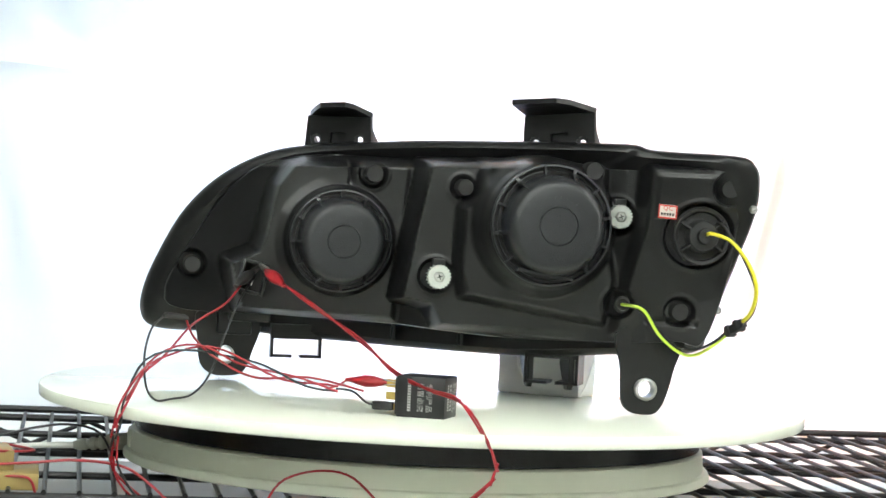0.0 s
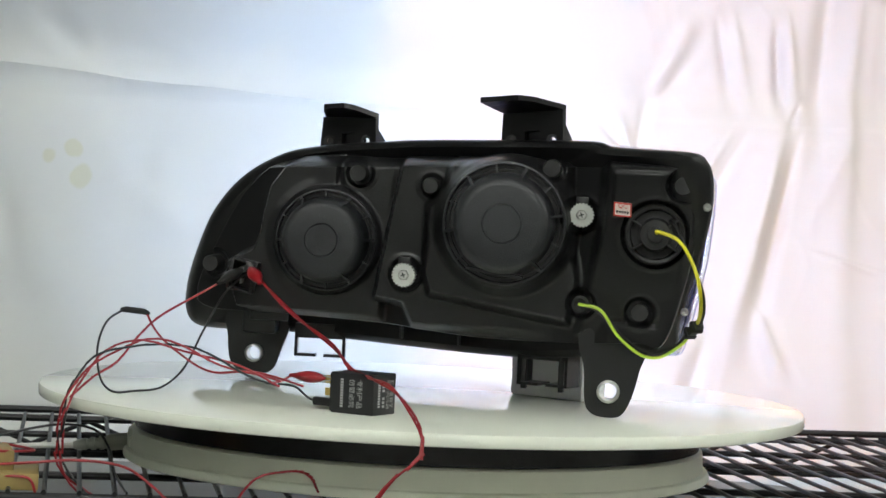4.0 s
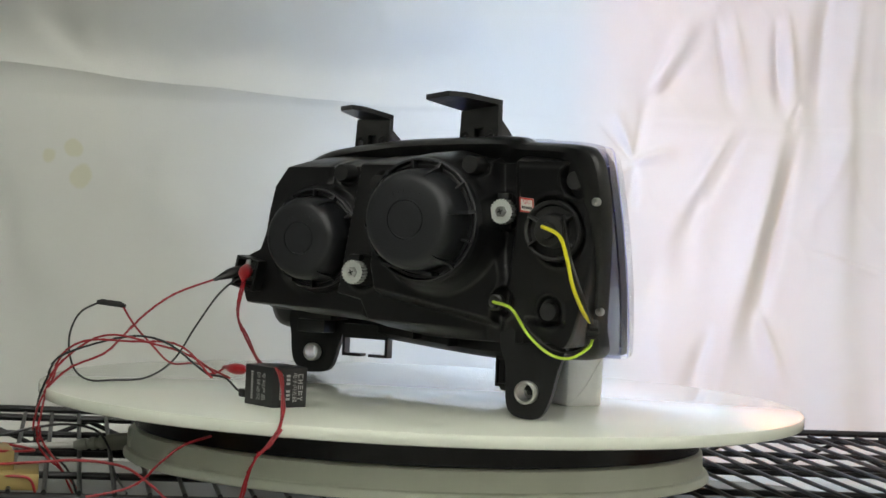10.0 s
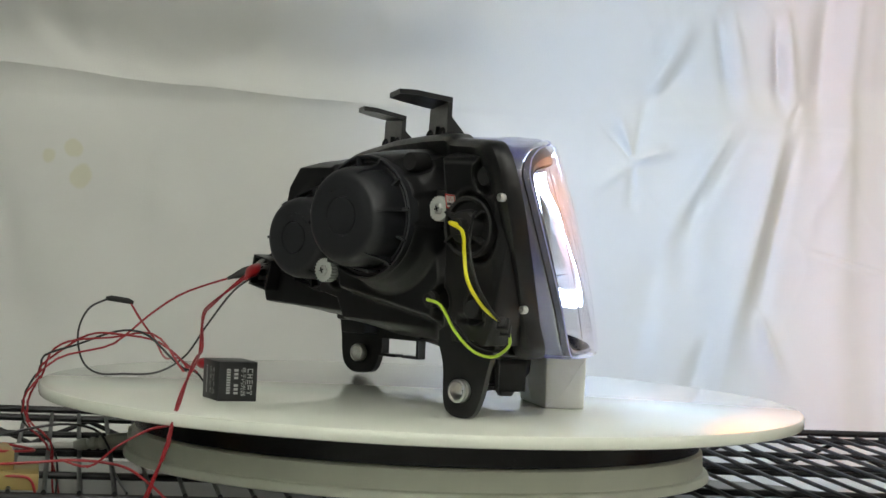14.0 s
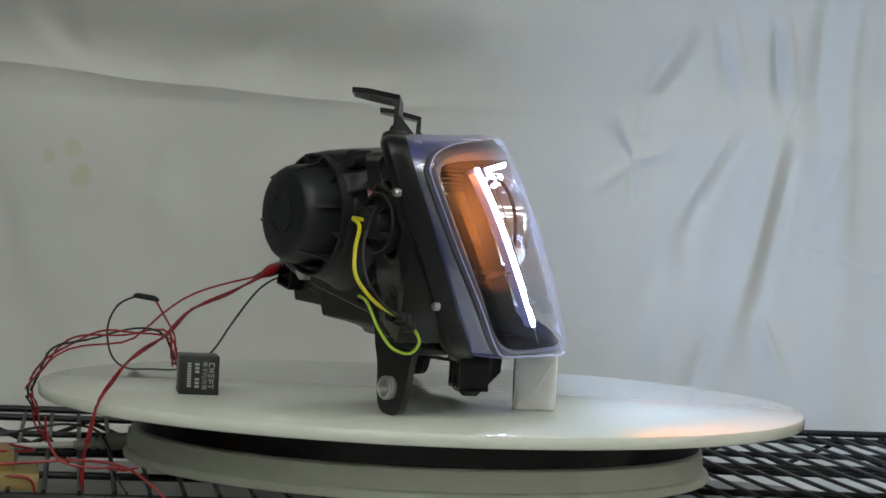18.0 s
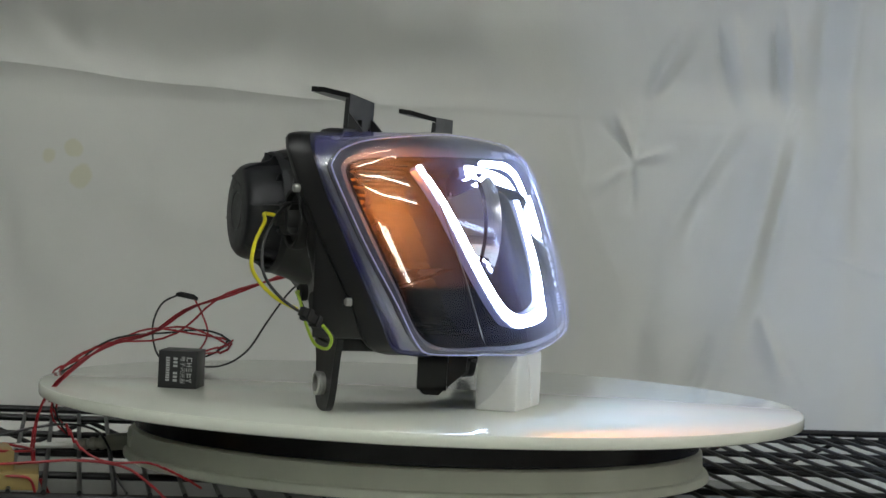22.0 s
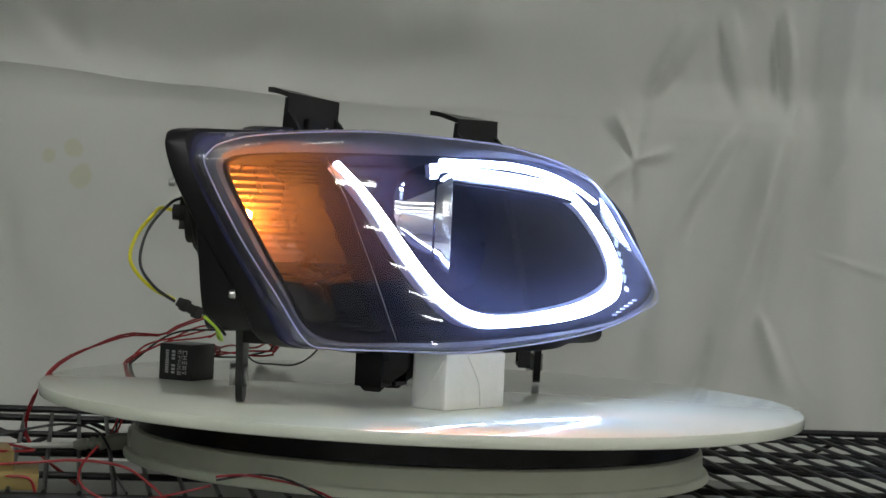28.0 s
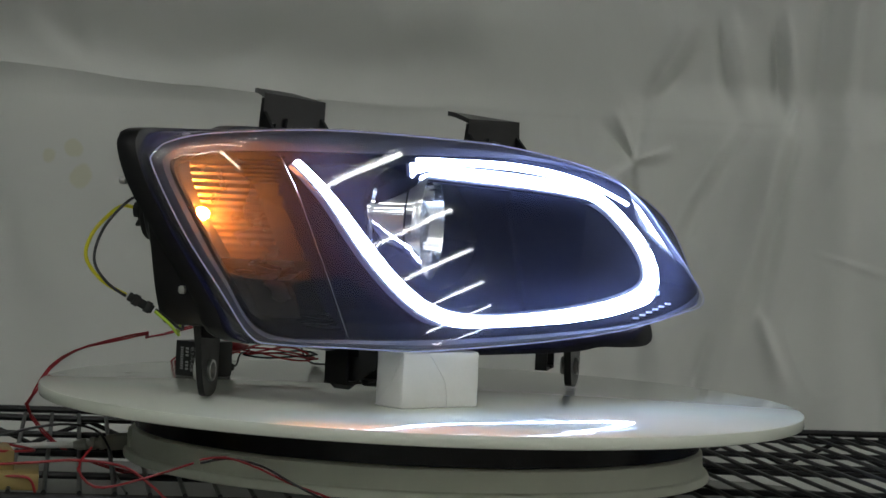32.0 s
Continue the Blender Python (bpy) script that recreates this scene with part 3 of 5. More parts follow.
def headlight():
    rf = polar(FLANGE, CH, N)
    # rear wall as a fine grid between the lower and upper edge of the body
    rim = np.array([(p.x, p.y) for p in spline([(x, z, 0) for x, z in BODY], 900, True)])
    nx, nz = 400, 140
    xs = np.linspace(rim[:, 0].min() + 0.0004, rim[:, 0].max() - 0.0004, nx + 1)
    hi, lo = [], []
    for x in xs:
        zs = []
        for p, q in zip(rim, np.roll(rim, -1, 0)):
            if (p[0] > x) != (q[0] > x):
                zs.append(p[1] + (q[1] - p[1]) * (x - p[0]) / (q[0] - p[0]))
        hi.append(max(zs)), lo.append(min(zs))
    X = np.repeat(xs[None, :], nz + 1, 0)
    Z = np.array(lo)[None, :] + (np.array(hi) - np.array(lo))[None, :] * np.linspace(0, 1, nz + 1)[:, None]
    Y = y_wall(X, Z)
    bm = bmesh.new()
    vs = [[bm.verts.new((X[j, i], Y[j, i], Z[j, i])) for i in range(nx + 1)] for j in range(nz + 1)]
    for j in range(nz):
        for i in range(nx):
            bm.faces.new((vs[j][i], vs[j][i + 1], vs[j + 1][i + 1], vs[j + 1][i]))
    prev = vs[0] + [vs[j][nx] for j in range(1, nz)] + vs[nz][::-1] + [vs[j][0] for j in range(nz - 1, 0, -1)]
    first = [v.co.copy() for v in prev]
    for k, w in ((0.5, 0.03), (1.0, 0.12), (1.3, 0.5), (1.5, 1.0)):
        row = []
        for p in first:
            out = Vector((p.x - CH[0], 0, p.z - CH[1])).normalized() * 0.0012 * k
            yf = max(y_flange(p.x, p.z), p.y) + 0.004
            row.append(bm.verts.new((p.x + out.x, p.y + (yf - p.y) * w, p.z + out.z)))
        ring_strip(bm, prev, row)
        prev = row
    bmesh.ops.transform(bm, matrix=H2L, verts=bm.verts)
    housing = part("housing", bm, BLACK, LAMP, "black moulded plastic rear housing")
    bm = bmesh.new()
    loops = []
    for s, dy in ((0.80, 0.006), (0.93, 0.0), (0.97, 0.003), (0.99, 0.007), (1.0, 0.012), (1.0, 0.024), (0.985, 0.024), (0.80, 0.014)):
        row = []
        for a, r in rf:
            x, z = CH[0] + s * r * math.cos(a), CH[1] + s * r * math.sin(a)
            row.append(bm.verts.new((x, y_flange(x, z) + dy, z)))
        loops.append(row)
    for a, b in zip(loops, loops[1:]):
        ring_strip(bm, a, b)
    bmesh.ops.transform(bm, matrix=H2L, verts=bm.verts)
    flange = part("flange", bm, BLACK, LAMP, "black plastic rim round the housing")
    # stiffening ribs between body and rim
    for x, z in ((-0.02, 0.047), (0.03, 0.046)):
        bm = bmesh.new()
        y = y_flange(x, z)
        box(bm, x, y - 0.006, z, 0.0018, 0.016, 0.012, 0, None)
        bmesh.ops.transform(bm, matrix=H2L, verts=bm.verts)
        part("rib", bm, BLACK, flange)
    # clear lens with its skirt
    rl = polar(LENS_OUT, CL, N)
    fl = [H2L @ Vector((p.x, y_flange(p.x, p.y) + 0.014, p.y)) for p in spline([(x, z, 0) for x, z in FLANGE], 480, True)]
    rfl = polar([(p.x, p.z) for p in fl[::10]], CL, N)
    fy = []
    for a, r in rfl:
        x, z = CL[0] + r * math.cos(a), CL[1] + r * math.sin(a)
        fy.append(min(fl, key=lambda p: (p.x - x) ** 2 + (p.z - z) ** 2).y)
    bm = bmesh.new()

    def front(x, z, s):
        d = max(0.0, (s - 0.93) / 0.07)
        return y_lens(x, z) - 0.010 * (1 - math.sqrt(max(0, 1 - d * d)))
    rows = polar_sheet(bm, rl, CL, [0.02] + [0.07 * i for i in range(1, 13)] + [0.88, 0.93, 0.95, 0.97, 0.985, 0.995, 1.0], front)
    edge = [v.co.copy() for v in rows[-1]]
    lens = part("lens", bm, LENS, LAMP, "clear polycarbonate front lens")
    lens.visible_shadow = False
    bm = bmesh.new()
    prev = [bm.verts.new(p) for p in edge]
    for w in (0.06, 0.3, 0.6, 0.9, 1.0):
        row = []
        for i, ((a, r), (_, r2)) in enumerate(zip(rl, rfl)):
            p0 = edge[i]
            k = r2 * 0.975
            p1 = Vector((CL[0] + k * math.cos(a), min(fy[i], p0.y - 0.004), CL[1] + k * math.sin(a)))
            row.append(bm.verts.new(p0.lerp(p1, w) + Vector((0, 0, 0.0))))
        ring_strip(bm, prev, row)
        prev = row
    skirt = part("lens_skirt", bm, SKIRT, lens, "clear side of the lens with violet edge light in its haze")
    skirt.visible_shadow = False
    # frosted edge just behind the lens
    rz = polar(BEZEL_OUT, CL, N)
    bm = bmesh.new()
    ra, rbz, rc = [], [], []
    for i in range(N):
        a, r = rl[i]
        r1 = rz[i][1]
        for row, k, off in ((ra, r * 0.975, 0.010), (rbz, (r * 0.975 + r1) / 2, 0.0055), (rc, r1, 0.0070)):
            x, z = CL[0] + k * math.cos(a), CL[1] + k * math.sin(a)
            row.append(bm.verts.new((x, y_lens(x, z) - off, z)))
    ring_strip(bm, ra, rbz)
    ring_strip(bm, rbz, rc)
    part("frosted_edge", bm, FROST, LAMP, "pebbled grey-blue edge of the lens")
    # wall between the bezel and the rim
    bm = bmesh.new()
    wa, wb = [], []
    for i in range(N):
        a, r = rl[i]
        k = r * 0.972
        x, z = CL[0] + k * math.cos(a), CL[1] + k * math.sin(a)
        p0 = Vector((x, y_lens(x, z) - 0.0115, z))
        k = rfl[i][1] * 0.955
        wa.append(bm.verts.new(p0))
        wb.append(bm.verts.new((CL[0] + k * math.cos(a), min(fy[i] - 0.004, p0.y - 0.006), CL[1] + k * math.sin(a))))
    ring_strip(bm, wa, wb)
    part("side_reflector", bm, SATIN, LAMP, "satin silver wall behind the lens skirt")
    # black inner bezel with its wells
    bm = bmesh.new()
    polar_sheet(bm, rz, CL, [0.01 + 0.99 * i / 90 for i in range(91)], lambda x, z, s: y_lens(x, z) - bezel_depth(x, z, s))
    part("bezel", bm, BEZEL, LAMP, "glossy black inner bezel")
    def strip_line(pts, n, proud):
        """Runs over the bezel's floor at an evened depth."""
        q = spline([(x, z, 0) for x, z in pts], n)
        dep = []
        for p in q:
            a = math.atan2(p.y - CL[1], p.x - CL[0])
            r = rz[int((a + math.pi) / (2 * math.pi) * N) % N][1]
            dep.append(floor_depth(min(1.0, math.hypot(p.x - CL[0], p.y - CL[1]) / r)))
        even = [sum(dep[max(0, i - 8):i + 9]) / len(dep[max(0, i - 8):i + 9]) for i in range(n)]
        run = [Vector((p.x, y_lens(p.x, p.y) - d + proud, p.y)) for p, d in zip(q, even)]
        for _ in range(4):
            run = [run[0]] + [(a + b * 2 + c) / 4 for a, b, c in zip(run, run[1:], run[2:])] + [run[-1]]
        return run
    # pale violet lines along lens and bezel: the edge highlight put into colour
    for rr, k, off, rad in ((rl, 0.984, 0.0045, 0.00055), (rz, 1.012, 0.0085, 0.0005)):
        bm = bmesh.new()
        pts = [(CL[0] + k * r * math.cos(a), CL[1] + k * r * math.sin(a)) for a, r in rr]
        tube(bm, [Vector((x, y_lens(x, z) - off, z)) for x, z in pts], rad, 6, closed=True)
        part("edge_glint", bm, EDGE_GLINT, LAMP, "thin pale line put in for the lit lens edge")
    # light strip
    bm = bmesh.new()
    face = Vector((0, 1, 0.32)).normalized()
    path = strip_line(DRL, 80, 0.007)
    wide = [0.0028 + 0.0028 * step(0, 9, i) + 0.0028 * step(17, 31, i) - 0.0034 * step(41, 57, i) for i in range(80)]
    ribbon(bm, path, wide, 0.002, face)
    strip = part("daylight_strip", bm, LED, LAMP, "lit white daylight running strip")
    # black baffles added under the lower and upper run, keeping strip light off the disc
    for lo, hi, deep in ((18, 46, 0.009), (58, 80, 0.013)):
        bm = bmesh.new()
        rows = []
        for p, w in list(zip(path, wide))[lo:hi]:
            q = p + Vector((0, 0, -w * 1.2 - 0.0022))
            rows.append([bm.verts.new(q + Vector(d)) for d in ((0, -0.006, 0), (0, deep, 0), (0, deep, -0.0008), (0, -0.006, -0.0008))])
        for a, b in zip(rows, rows[1:]):
            for i in range(4):
                bm.faces.new((a[i], a[(i + 1) % 4], b[(i + 1) % 4], b[i]))
        bm.faces.new(rows[0])
        bm.faces.new(rows[-1][::-1])
        part("shade", bm, BEZEL, strip, "thin black baffle added to cut downward strip light")
    # wider dim ribbon, added to glow as the halo round the lit strip
    bm = bmesh.new()
    ribbon(bm, [p - face * 0.0020 for p in path], [w * 1.2 + 0.0016 for w in wide], 0.005, face)
    part("halo_ribbon", bm, LED_HALO, strip, "dim glowing ribbon added as the halo of the strip")
    bm = bmesh.new()
    path = strip_line(DRL_TOP, 24, 0.006)
    ribbon(bm, path, [0.0026 * (1 - 0.75 * step(13, 23, i)) for i in range(24)], 0.003, face)
    part("daylight_strip", bm, LED, LAMP, "lit white upper daylight strip")
    return housing


headlight()


def back_axis(x, y, z):
    """z of the piece points to the rear of the car."""
    return H2L @ Matrix.Translation((x, y, z)) @ Matrix.Rotation(radians(90), 4, "X")


def fore_axis(x, y, z):
    """x, y, z in lens axes; z of the piece points to the front of the car."""
    return Matrix.Translation((x, y, z)) @ Matrix.Rotation(radians(43.8), 4, "Z") @ Matrix.Rotation(radians(-90), 4, "X")


def projector():
    C = (0.0365, 0.0580, 0.1345)
    bm = bmesh.new()
    lathe(bm, [(0.0, -0.034), (0.015, -0.033), (0.028, -0.026), (0.037, -0.012), (0.0403, 0), (0.0410, 0.003), (0.0425, 0.0035), (0.0432, 0.001), (0.0432, -0.003)], 64, fore_axis(*C))
    p = part("projector", bm, BOWL, LAMP, "chrome projector bowl")
    bm = bmesh.new()
    lathe(bm, [(0.0432, -0.003), (0.0428, -0.008), (0.0405, -0.010), (0.0400, -0.034), (0.0420, -0.036), (0.0420, -0.055)], 64, fore_axis(*C))
    part("sleeve", bm, CHROME, p, "chrome barrel behind the bowl")
    bm = bmesh.new()
    lathe(bm, [(0, 0.000), (0.010, -0.001), (0.019, -0.004), (0.0255, -0.009), (0.0255, -0.014)], 40, fore_axis(*C))
    part("projector_lens", bm, CLEAR_LENS, p, "convex glass lens")
    for a in range(4):
        bm = bmesh.new()
        box(bm, 0, 0, 0, 0.010, 0.0022, 0.012, 0, fore_axis(*C) @ Matrix.Rotation(radians(45 + 90 * a), 4, "Z") @ Matrix.Translation((0.033, 0, -0.008)))
        part("fin", bm, CHROME, p)


projector()


def indicator():
    # ribbed reflector of the indicator compartment
    bm = bmesh.new()
    nx, nz = 26, 110
    rows = []
    for j in range(nz + 1):
        z = 0.062 + 0.120 * j / nz
        x0, x1 = seam_x(z) + 0.004, lerp_table(((0.054, 0.192), (0.093, 0.2185), (0.1404, 0.2415), (0.1682, 0.2515), (0.182, 0.243)), z)
        row = []
        for i in range(nx + 1):
            x = x0 + (x1 - x0) * i / nx
            y = y_lens(x, z) - 0.062 + 0.016 * (i / nx) ** 2 + 0.034 * step(0.80, 1.0, i / nx)
            y += 0.0009 * math.sin(2 * math.pi * z / 0.0052) * step(0.10, 0.14, z) * (1 - step(0.72, 0.8, i / nx))
            row.append(bm.verts.new((x, y, z)))
        rows.append(row)
    for a, b in zip(rows, rows[1:]):
        for i in range(nx):
            bm.faces.new((a[i], a[i + 1], b[i + 1], b[i]))
    r = part("indicator_reflector", bm, SMOKE, LAMP, "smoked ribbed indicator reflector")
    # sloping compartment floor, added under the bulb to cut its light on the disc
    bm = bmesh.new()
    rows = []
    for j, (dy, z) in enumerate(((-0.060, 0.090), (-0.036, 0.098), (-0.013, 0.106))):
        x0, x1 = seam_x(z) + 0.005, 0.2185 + 0.0004 * j
        rows.append([bm.verts.new((x0 + (x1 - x0) * i / 12, y_lens(x0 + (x1 - x0) * i / 12, z) + dy, z)) for i in range(13)])
    for a, b in zip(rows, rows[1:]):
        for i in range(12):
            bm.faces.new((a[i], a[i + 1], b[i + 1], b[i]))
    bmesh.ops.solidify(bm, geom=list(bm.faces), thickness=0.001)
    part("reflector_floor", bm, SMOKE, r, "smoked floor plate cutting bulb light to the disc")
    bm = bmesh.new()
    bmesh.ops.create_uvsphere(bm, u_segments=20, v_segments=12, radius=0.0085)
    bmesh.ops.scale(bm, vec=(1, 1.25, 1), verts=bm.verts)
    bmesh.ops.translate(bm, vec=(0.219, 0.032, 0.137), verts=bm.verts)
    b = part("indicator_bulb", bm, AMBER_GLASS, LAMP, "amber glass indicator bulb")
    b.visible_shadow = False
    bm = bmesh.new()
    axis = H2L @ Matrix.Translation((0.1802, -0.1285, 0.137)) @ Matrix.Rotation(radians(-90), 4, "X")
    lathe(bm, [(0.0, -0.006), (0.0030, -0.0055), (0.0045, -0.003), (0.0045, 0.003), (0.0030, 0.0055), (0.0, 0.006)], 16, axis)
    part("filament", bm, AMBER, b, "glowing orange filament")
    # dark blocker, added to stand in for switching: slides over the filament between flashes
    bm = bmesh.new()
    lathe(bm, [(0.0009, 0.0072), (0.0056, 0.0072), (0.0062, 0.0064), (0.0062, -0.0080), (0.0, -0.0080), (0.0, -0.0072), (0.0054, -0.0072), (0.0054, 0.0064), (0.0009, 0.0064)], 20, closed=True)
    blocker = part("flash_blocker", bm, RUBBER, b, "dark blocker added to cut the lamp between flashes")
    # seam of the bezel
    bm = bmesh.new()
    tube(bm, [Vector((x, y_lens(x, z) - 0.011, z)) for x, z in ((0.1752, 0.1805), (0.1645, 0.1523), (0.1479, 0.0958), (0.1335, 0.0496))], 0.0005, 6)
    part("seam", bm, CHROME, LAMP, "thin bright seam line")
    return blocker, axis


BLOCKER, BLOCKER_AXIS = indicator()


MARK0, MARK1 = (-0.2060, 0.1249), (-0.2122, 0.0820)


def lens_marks():
    # moulded approval marks along the edge by the tip, as plain bars
    for t, h in ((0.0, 0.0060), (0.20, 0.0035), (0.36, 0.0050), (0.52, 0.0035), (0.68, 0.0065), (0.90, 0.0040)):
        x, z = MARK0[0] + (MARK1[0] - MARK0[0]) * t, MARK0[1] + (MARK1[1] - MARK0[1]) * t
        for dx, w in ((-0.0016, 0.0020), (0.0012, 0.0024)):
            bm = bmesh.new()
            box(bm, x + dx, y_lens(x, z) - 0.009, z + 0.4 * dx, w, 0.0008, h, 0.0003, None)
            part("moulded_mark", bm, FROST_LIT, LAMP)
    for i in range(6):
        x, z = -0.176 - 0.010 * i, 0.0655 + 0.0022 * i
        bm = bmesh.new()
        box(bm, x, y_lens(x, z) - 0.009, z, 0.0055, 0.0008, 0.0016, 0)
        part("moulded_mark", bm, FROST_LIT, LAMP)


lens_marks()


def lens_tabs():
    # clips of the lens on the rim
    for x, z, w in ((0.105, 0.2035, 0.030), (0.06, 0.2025, 0.012), (-0.03, 0.2015, 0.016)):
        bm = bmesh.new()
        y = y_lens(x, z) - 0.022
        box(bm, x, y, z - 0.0008, w, 0.014, 0.005, 0.001)
        part("lens_clip", bm, LENS, LAMP, "clear plastic lens clip")


lens_tabs()


def dust_cap(x, y, z, R, face, turn, notch):
    """Round cap: rim ring, raised dome, grip ribs and a round centre mark."""
    M = back_axis(x, y + 0.0262, z)
    bm = bmesh.new()
    lathe(bm, [(R, -0.034), (R, 0.0), (R * 0.99, 0.0020), (R * 0.965, 0.0024), (R * 0.945, 0.0018), (R * 0.935, -0.006), (R * 0.90, -0.006), (R * 0.895, 0.0), (R * 0.88, 0.0004), (R * 0.87, -0.008), (face * 1.10, -0.008), (face * 1.07, 0.008), (face * 1.045, 0.0165),
               (face * 1.01, 0.0205), (face * 0.965, 0.0232), (face * 0.90, 0.0252), (face * 0.80, 0.0260), (face * 0.425, 0.0262), (face * 0.415, 0.0254), (face * 0.395, 0.0254), (face * 0.385, 0.0262), (0, 0.0262)], 96, M)
    cap = part("dust_cap", bm, BLACK_CAP, LAMP, "round black dust cap with grip ribs")
    for i in range(12):
        a = 2 * math.pi * i / 12 + turn
        if notch and i in (8, 9):
            continue
        tall = i % 2 == 0
        bm = bmesh.new()
        top = 0.0215 if tall else 0.0050
        q = [(R * 0.985, -0.008), (R * 0.985, 0.0042), (R * 0.90, 0.0060 if tall else 0.0046), (face * 1.035, top), (face * 0.97, top + (0.0036 if tall else 0.0)), (face * 0.97, -0.008)]
        th = 0.0011 if tall else 0.0008
        extrude_outline(bm, q, 2 * th, M @ Matrix.Rotation(a, 4, "Z") @ Matrix.Translation((0, -th, 0)))
        part("grip_rib", bm, BLACK_CAP, cap)
    if notch:
        bm = bmesh.new()
        box(bm, 0, -R * 0.80, 0.005, R * 0.92, 0.0024, 0.013, 0.0005, M @ Matrix.Rotation(radians(-8), 4, "Z"))
        part("grip_rib", bm, BLACK_CAP, cap, "straight grip bar")
    # raised marks round the centre, as plain bars
    for i in range(7):
        a = radians(50 + 12 * i)
        bm = bmesh.new()
        box(bm, face * 0.60, 0, 0.0263, 0.0022, 0.0012, 0.0004, 0, M @ Matrix.Rotation(a, 4, "Z"))
        part("raised_mark", bm, BLACK_CAP, cap)


dust_cap(0.0714, -0.1776, 0.1403, 0.0455, 0.0345, radians(10), True)
dust_cap(-0.0739, -0.0771, 0.12, 0.0400, 0.0310, radians(2), False)


def nub(x, y, z, r=0.0068, L=0.016):
    bm = bmesh.new()
    y = min(y, y_wall(x, z) - 0.006)
    lathe(bm, [(r * 1.05, -L), (r, -0.0012), (r * 0.9, 0), (0, 0)], 28, back_axis(x, y, z))
    part("plug", bm, RUBBER, LAMP, "round black vent plug")


for q in ((-0.0504, -0.0559, 0.1731), (0.1038, -0.1425, 0.1821), (0.1998, -0.1734, 0.173), (0.1729, -0.1479, 0.0799), (-0.184, 0.045, 0.094, 0.0068, 0.03)):
    nub(*q)
nub(0.0120, -0.1120, 0.1655, 0.0062, 0.03)


def adjuster(x, y, z):
    bm = bmesh.new()
    R, r, k = 0.0093, 0.0082, 22
    pts = [((R if i % 4 < 2 else r) * math.cos(2 * math.pi * i / (4 * k)), (R if i % 4 < 2 else r) * math.sin(2 * math.pi * i / (4 * k))) for i in range(4 * k)]
    extrude_outline(bm, pts, 0.008, H2L @ Matrix.Translation((x, y, z)))
    w = part("adjuster", bm, NYLON, LAMP, "white toothed adjuster wheel")
    bm = bmesh.new()
    M = back_axis(x, y, z)
    lathe(bm, [(0.0044, -0.001), (0.0044, 0.001), (0.0032, 0.0021), (0, 0.0024)], 6, M)
    part("screw", bm, ZINC, w, "zinc cross-head screw")
    for a in (20, 110):
        bm = bmesh.new()
        box(bm, 0, 0, 0.0024, 0.0042, 0.0008, 0.0005, 0, M @ Matrix.Rotation(radians(a), 4, "Z"))
        part("slot", bm, RUBBER, w)
    bm = bmesh.new()
    box(bm, x, y + 0.006, z + 0.011, 0.009, 0.008, 0.005, 0.0006)
    bmesh.ops.transform(bm, matrix=H2L, verts=bm.verts)
    part("adjuster_clip", bm, BLACK, LAMP)


adjuster(0.1270, -0.1350, 0.1490)
adjuster(-0.0050, -0.1130, 0.0976)


def rim_screw(x, y, z, M=None):
    bm = bmesh.new()
    M = back_axis(x, y, z) if M is None else M
    lathe(bm, [(0.0030, -0.003), (0.0030, 0.0006), (0.0022, 0.0016), (0.0008, 0.0016), (0.0004, 0.0008), (0, 0.0008)], 20, M)
    part("rim_screw", bm, ZINC, LAMP, "small zinc screw")


rim_screw(0.2174, -0.1765, 0.1589)
rim_screw(0.2058, -0.1320, 0.0815)
rim_screw(0, 0, 0, H2L @ Matrix.Translation((0.1875, -0.140, 0.1945)))


def plate(bm, quad, th):
    """A thin plate on four corners, thickened by the vector th."""
    f = [bm.verts.new(p) for p in quad] + [bm.verts.new(p + th) for p in quad]
    for q in ((0, 1, 2, 3), (7, 6, 5, 4), (0, 4, 5, 1), (1, 5, 6, 2), (2, 6, 7, 3), (3, 7, 4, 0)):
        bm.faces.new([f[i] for i in q])


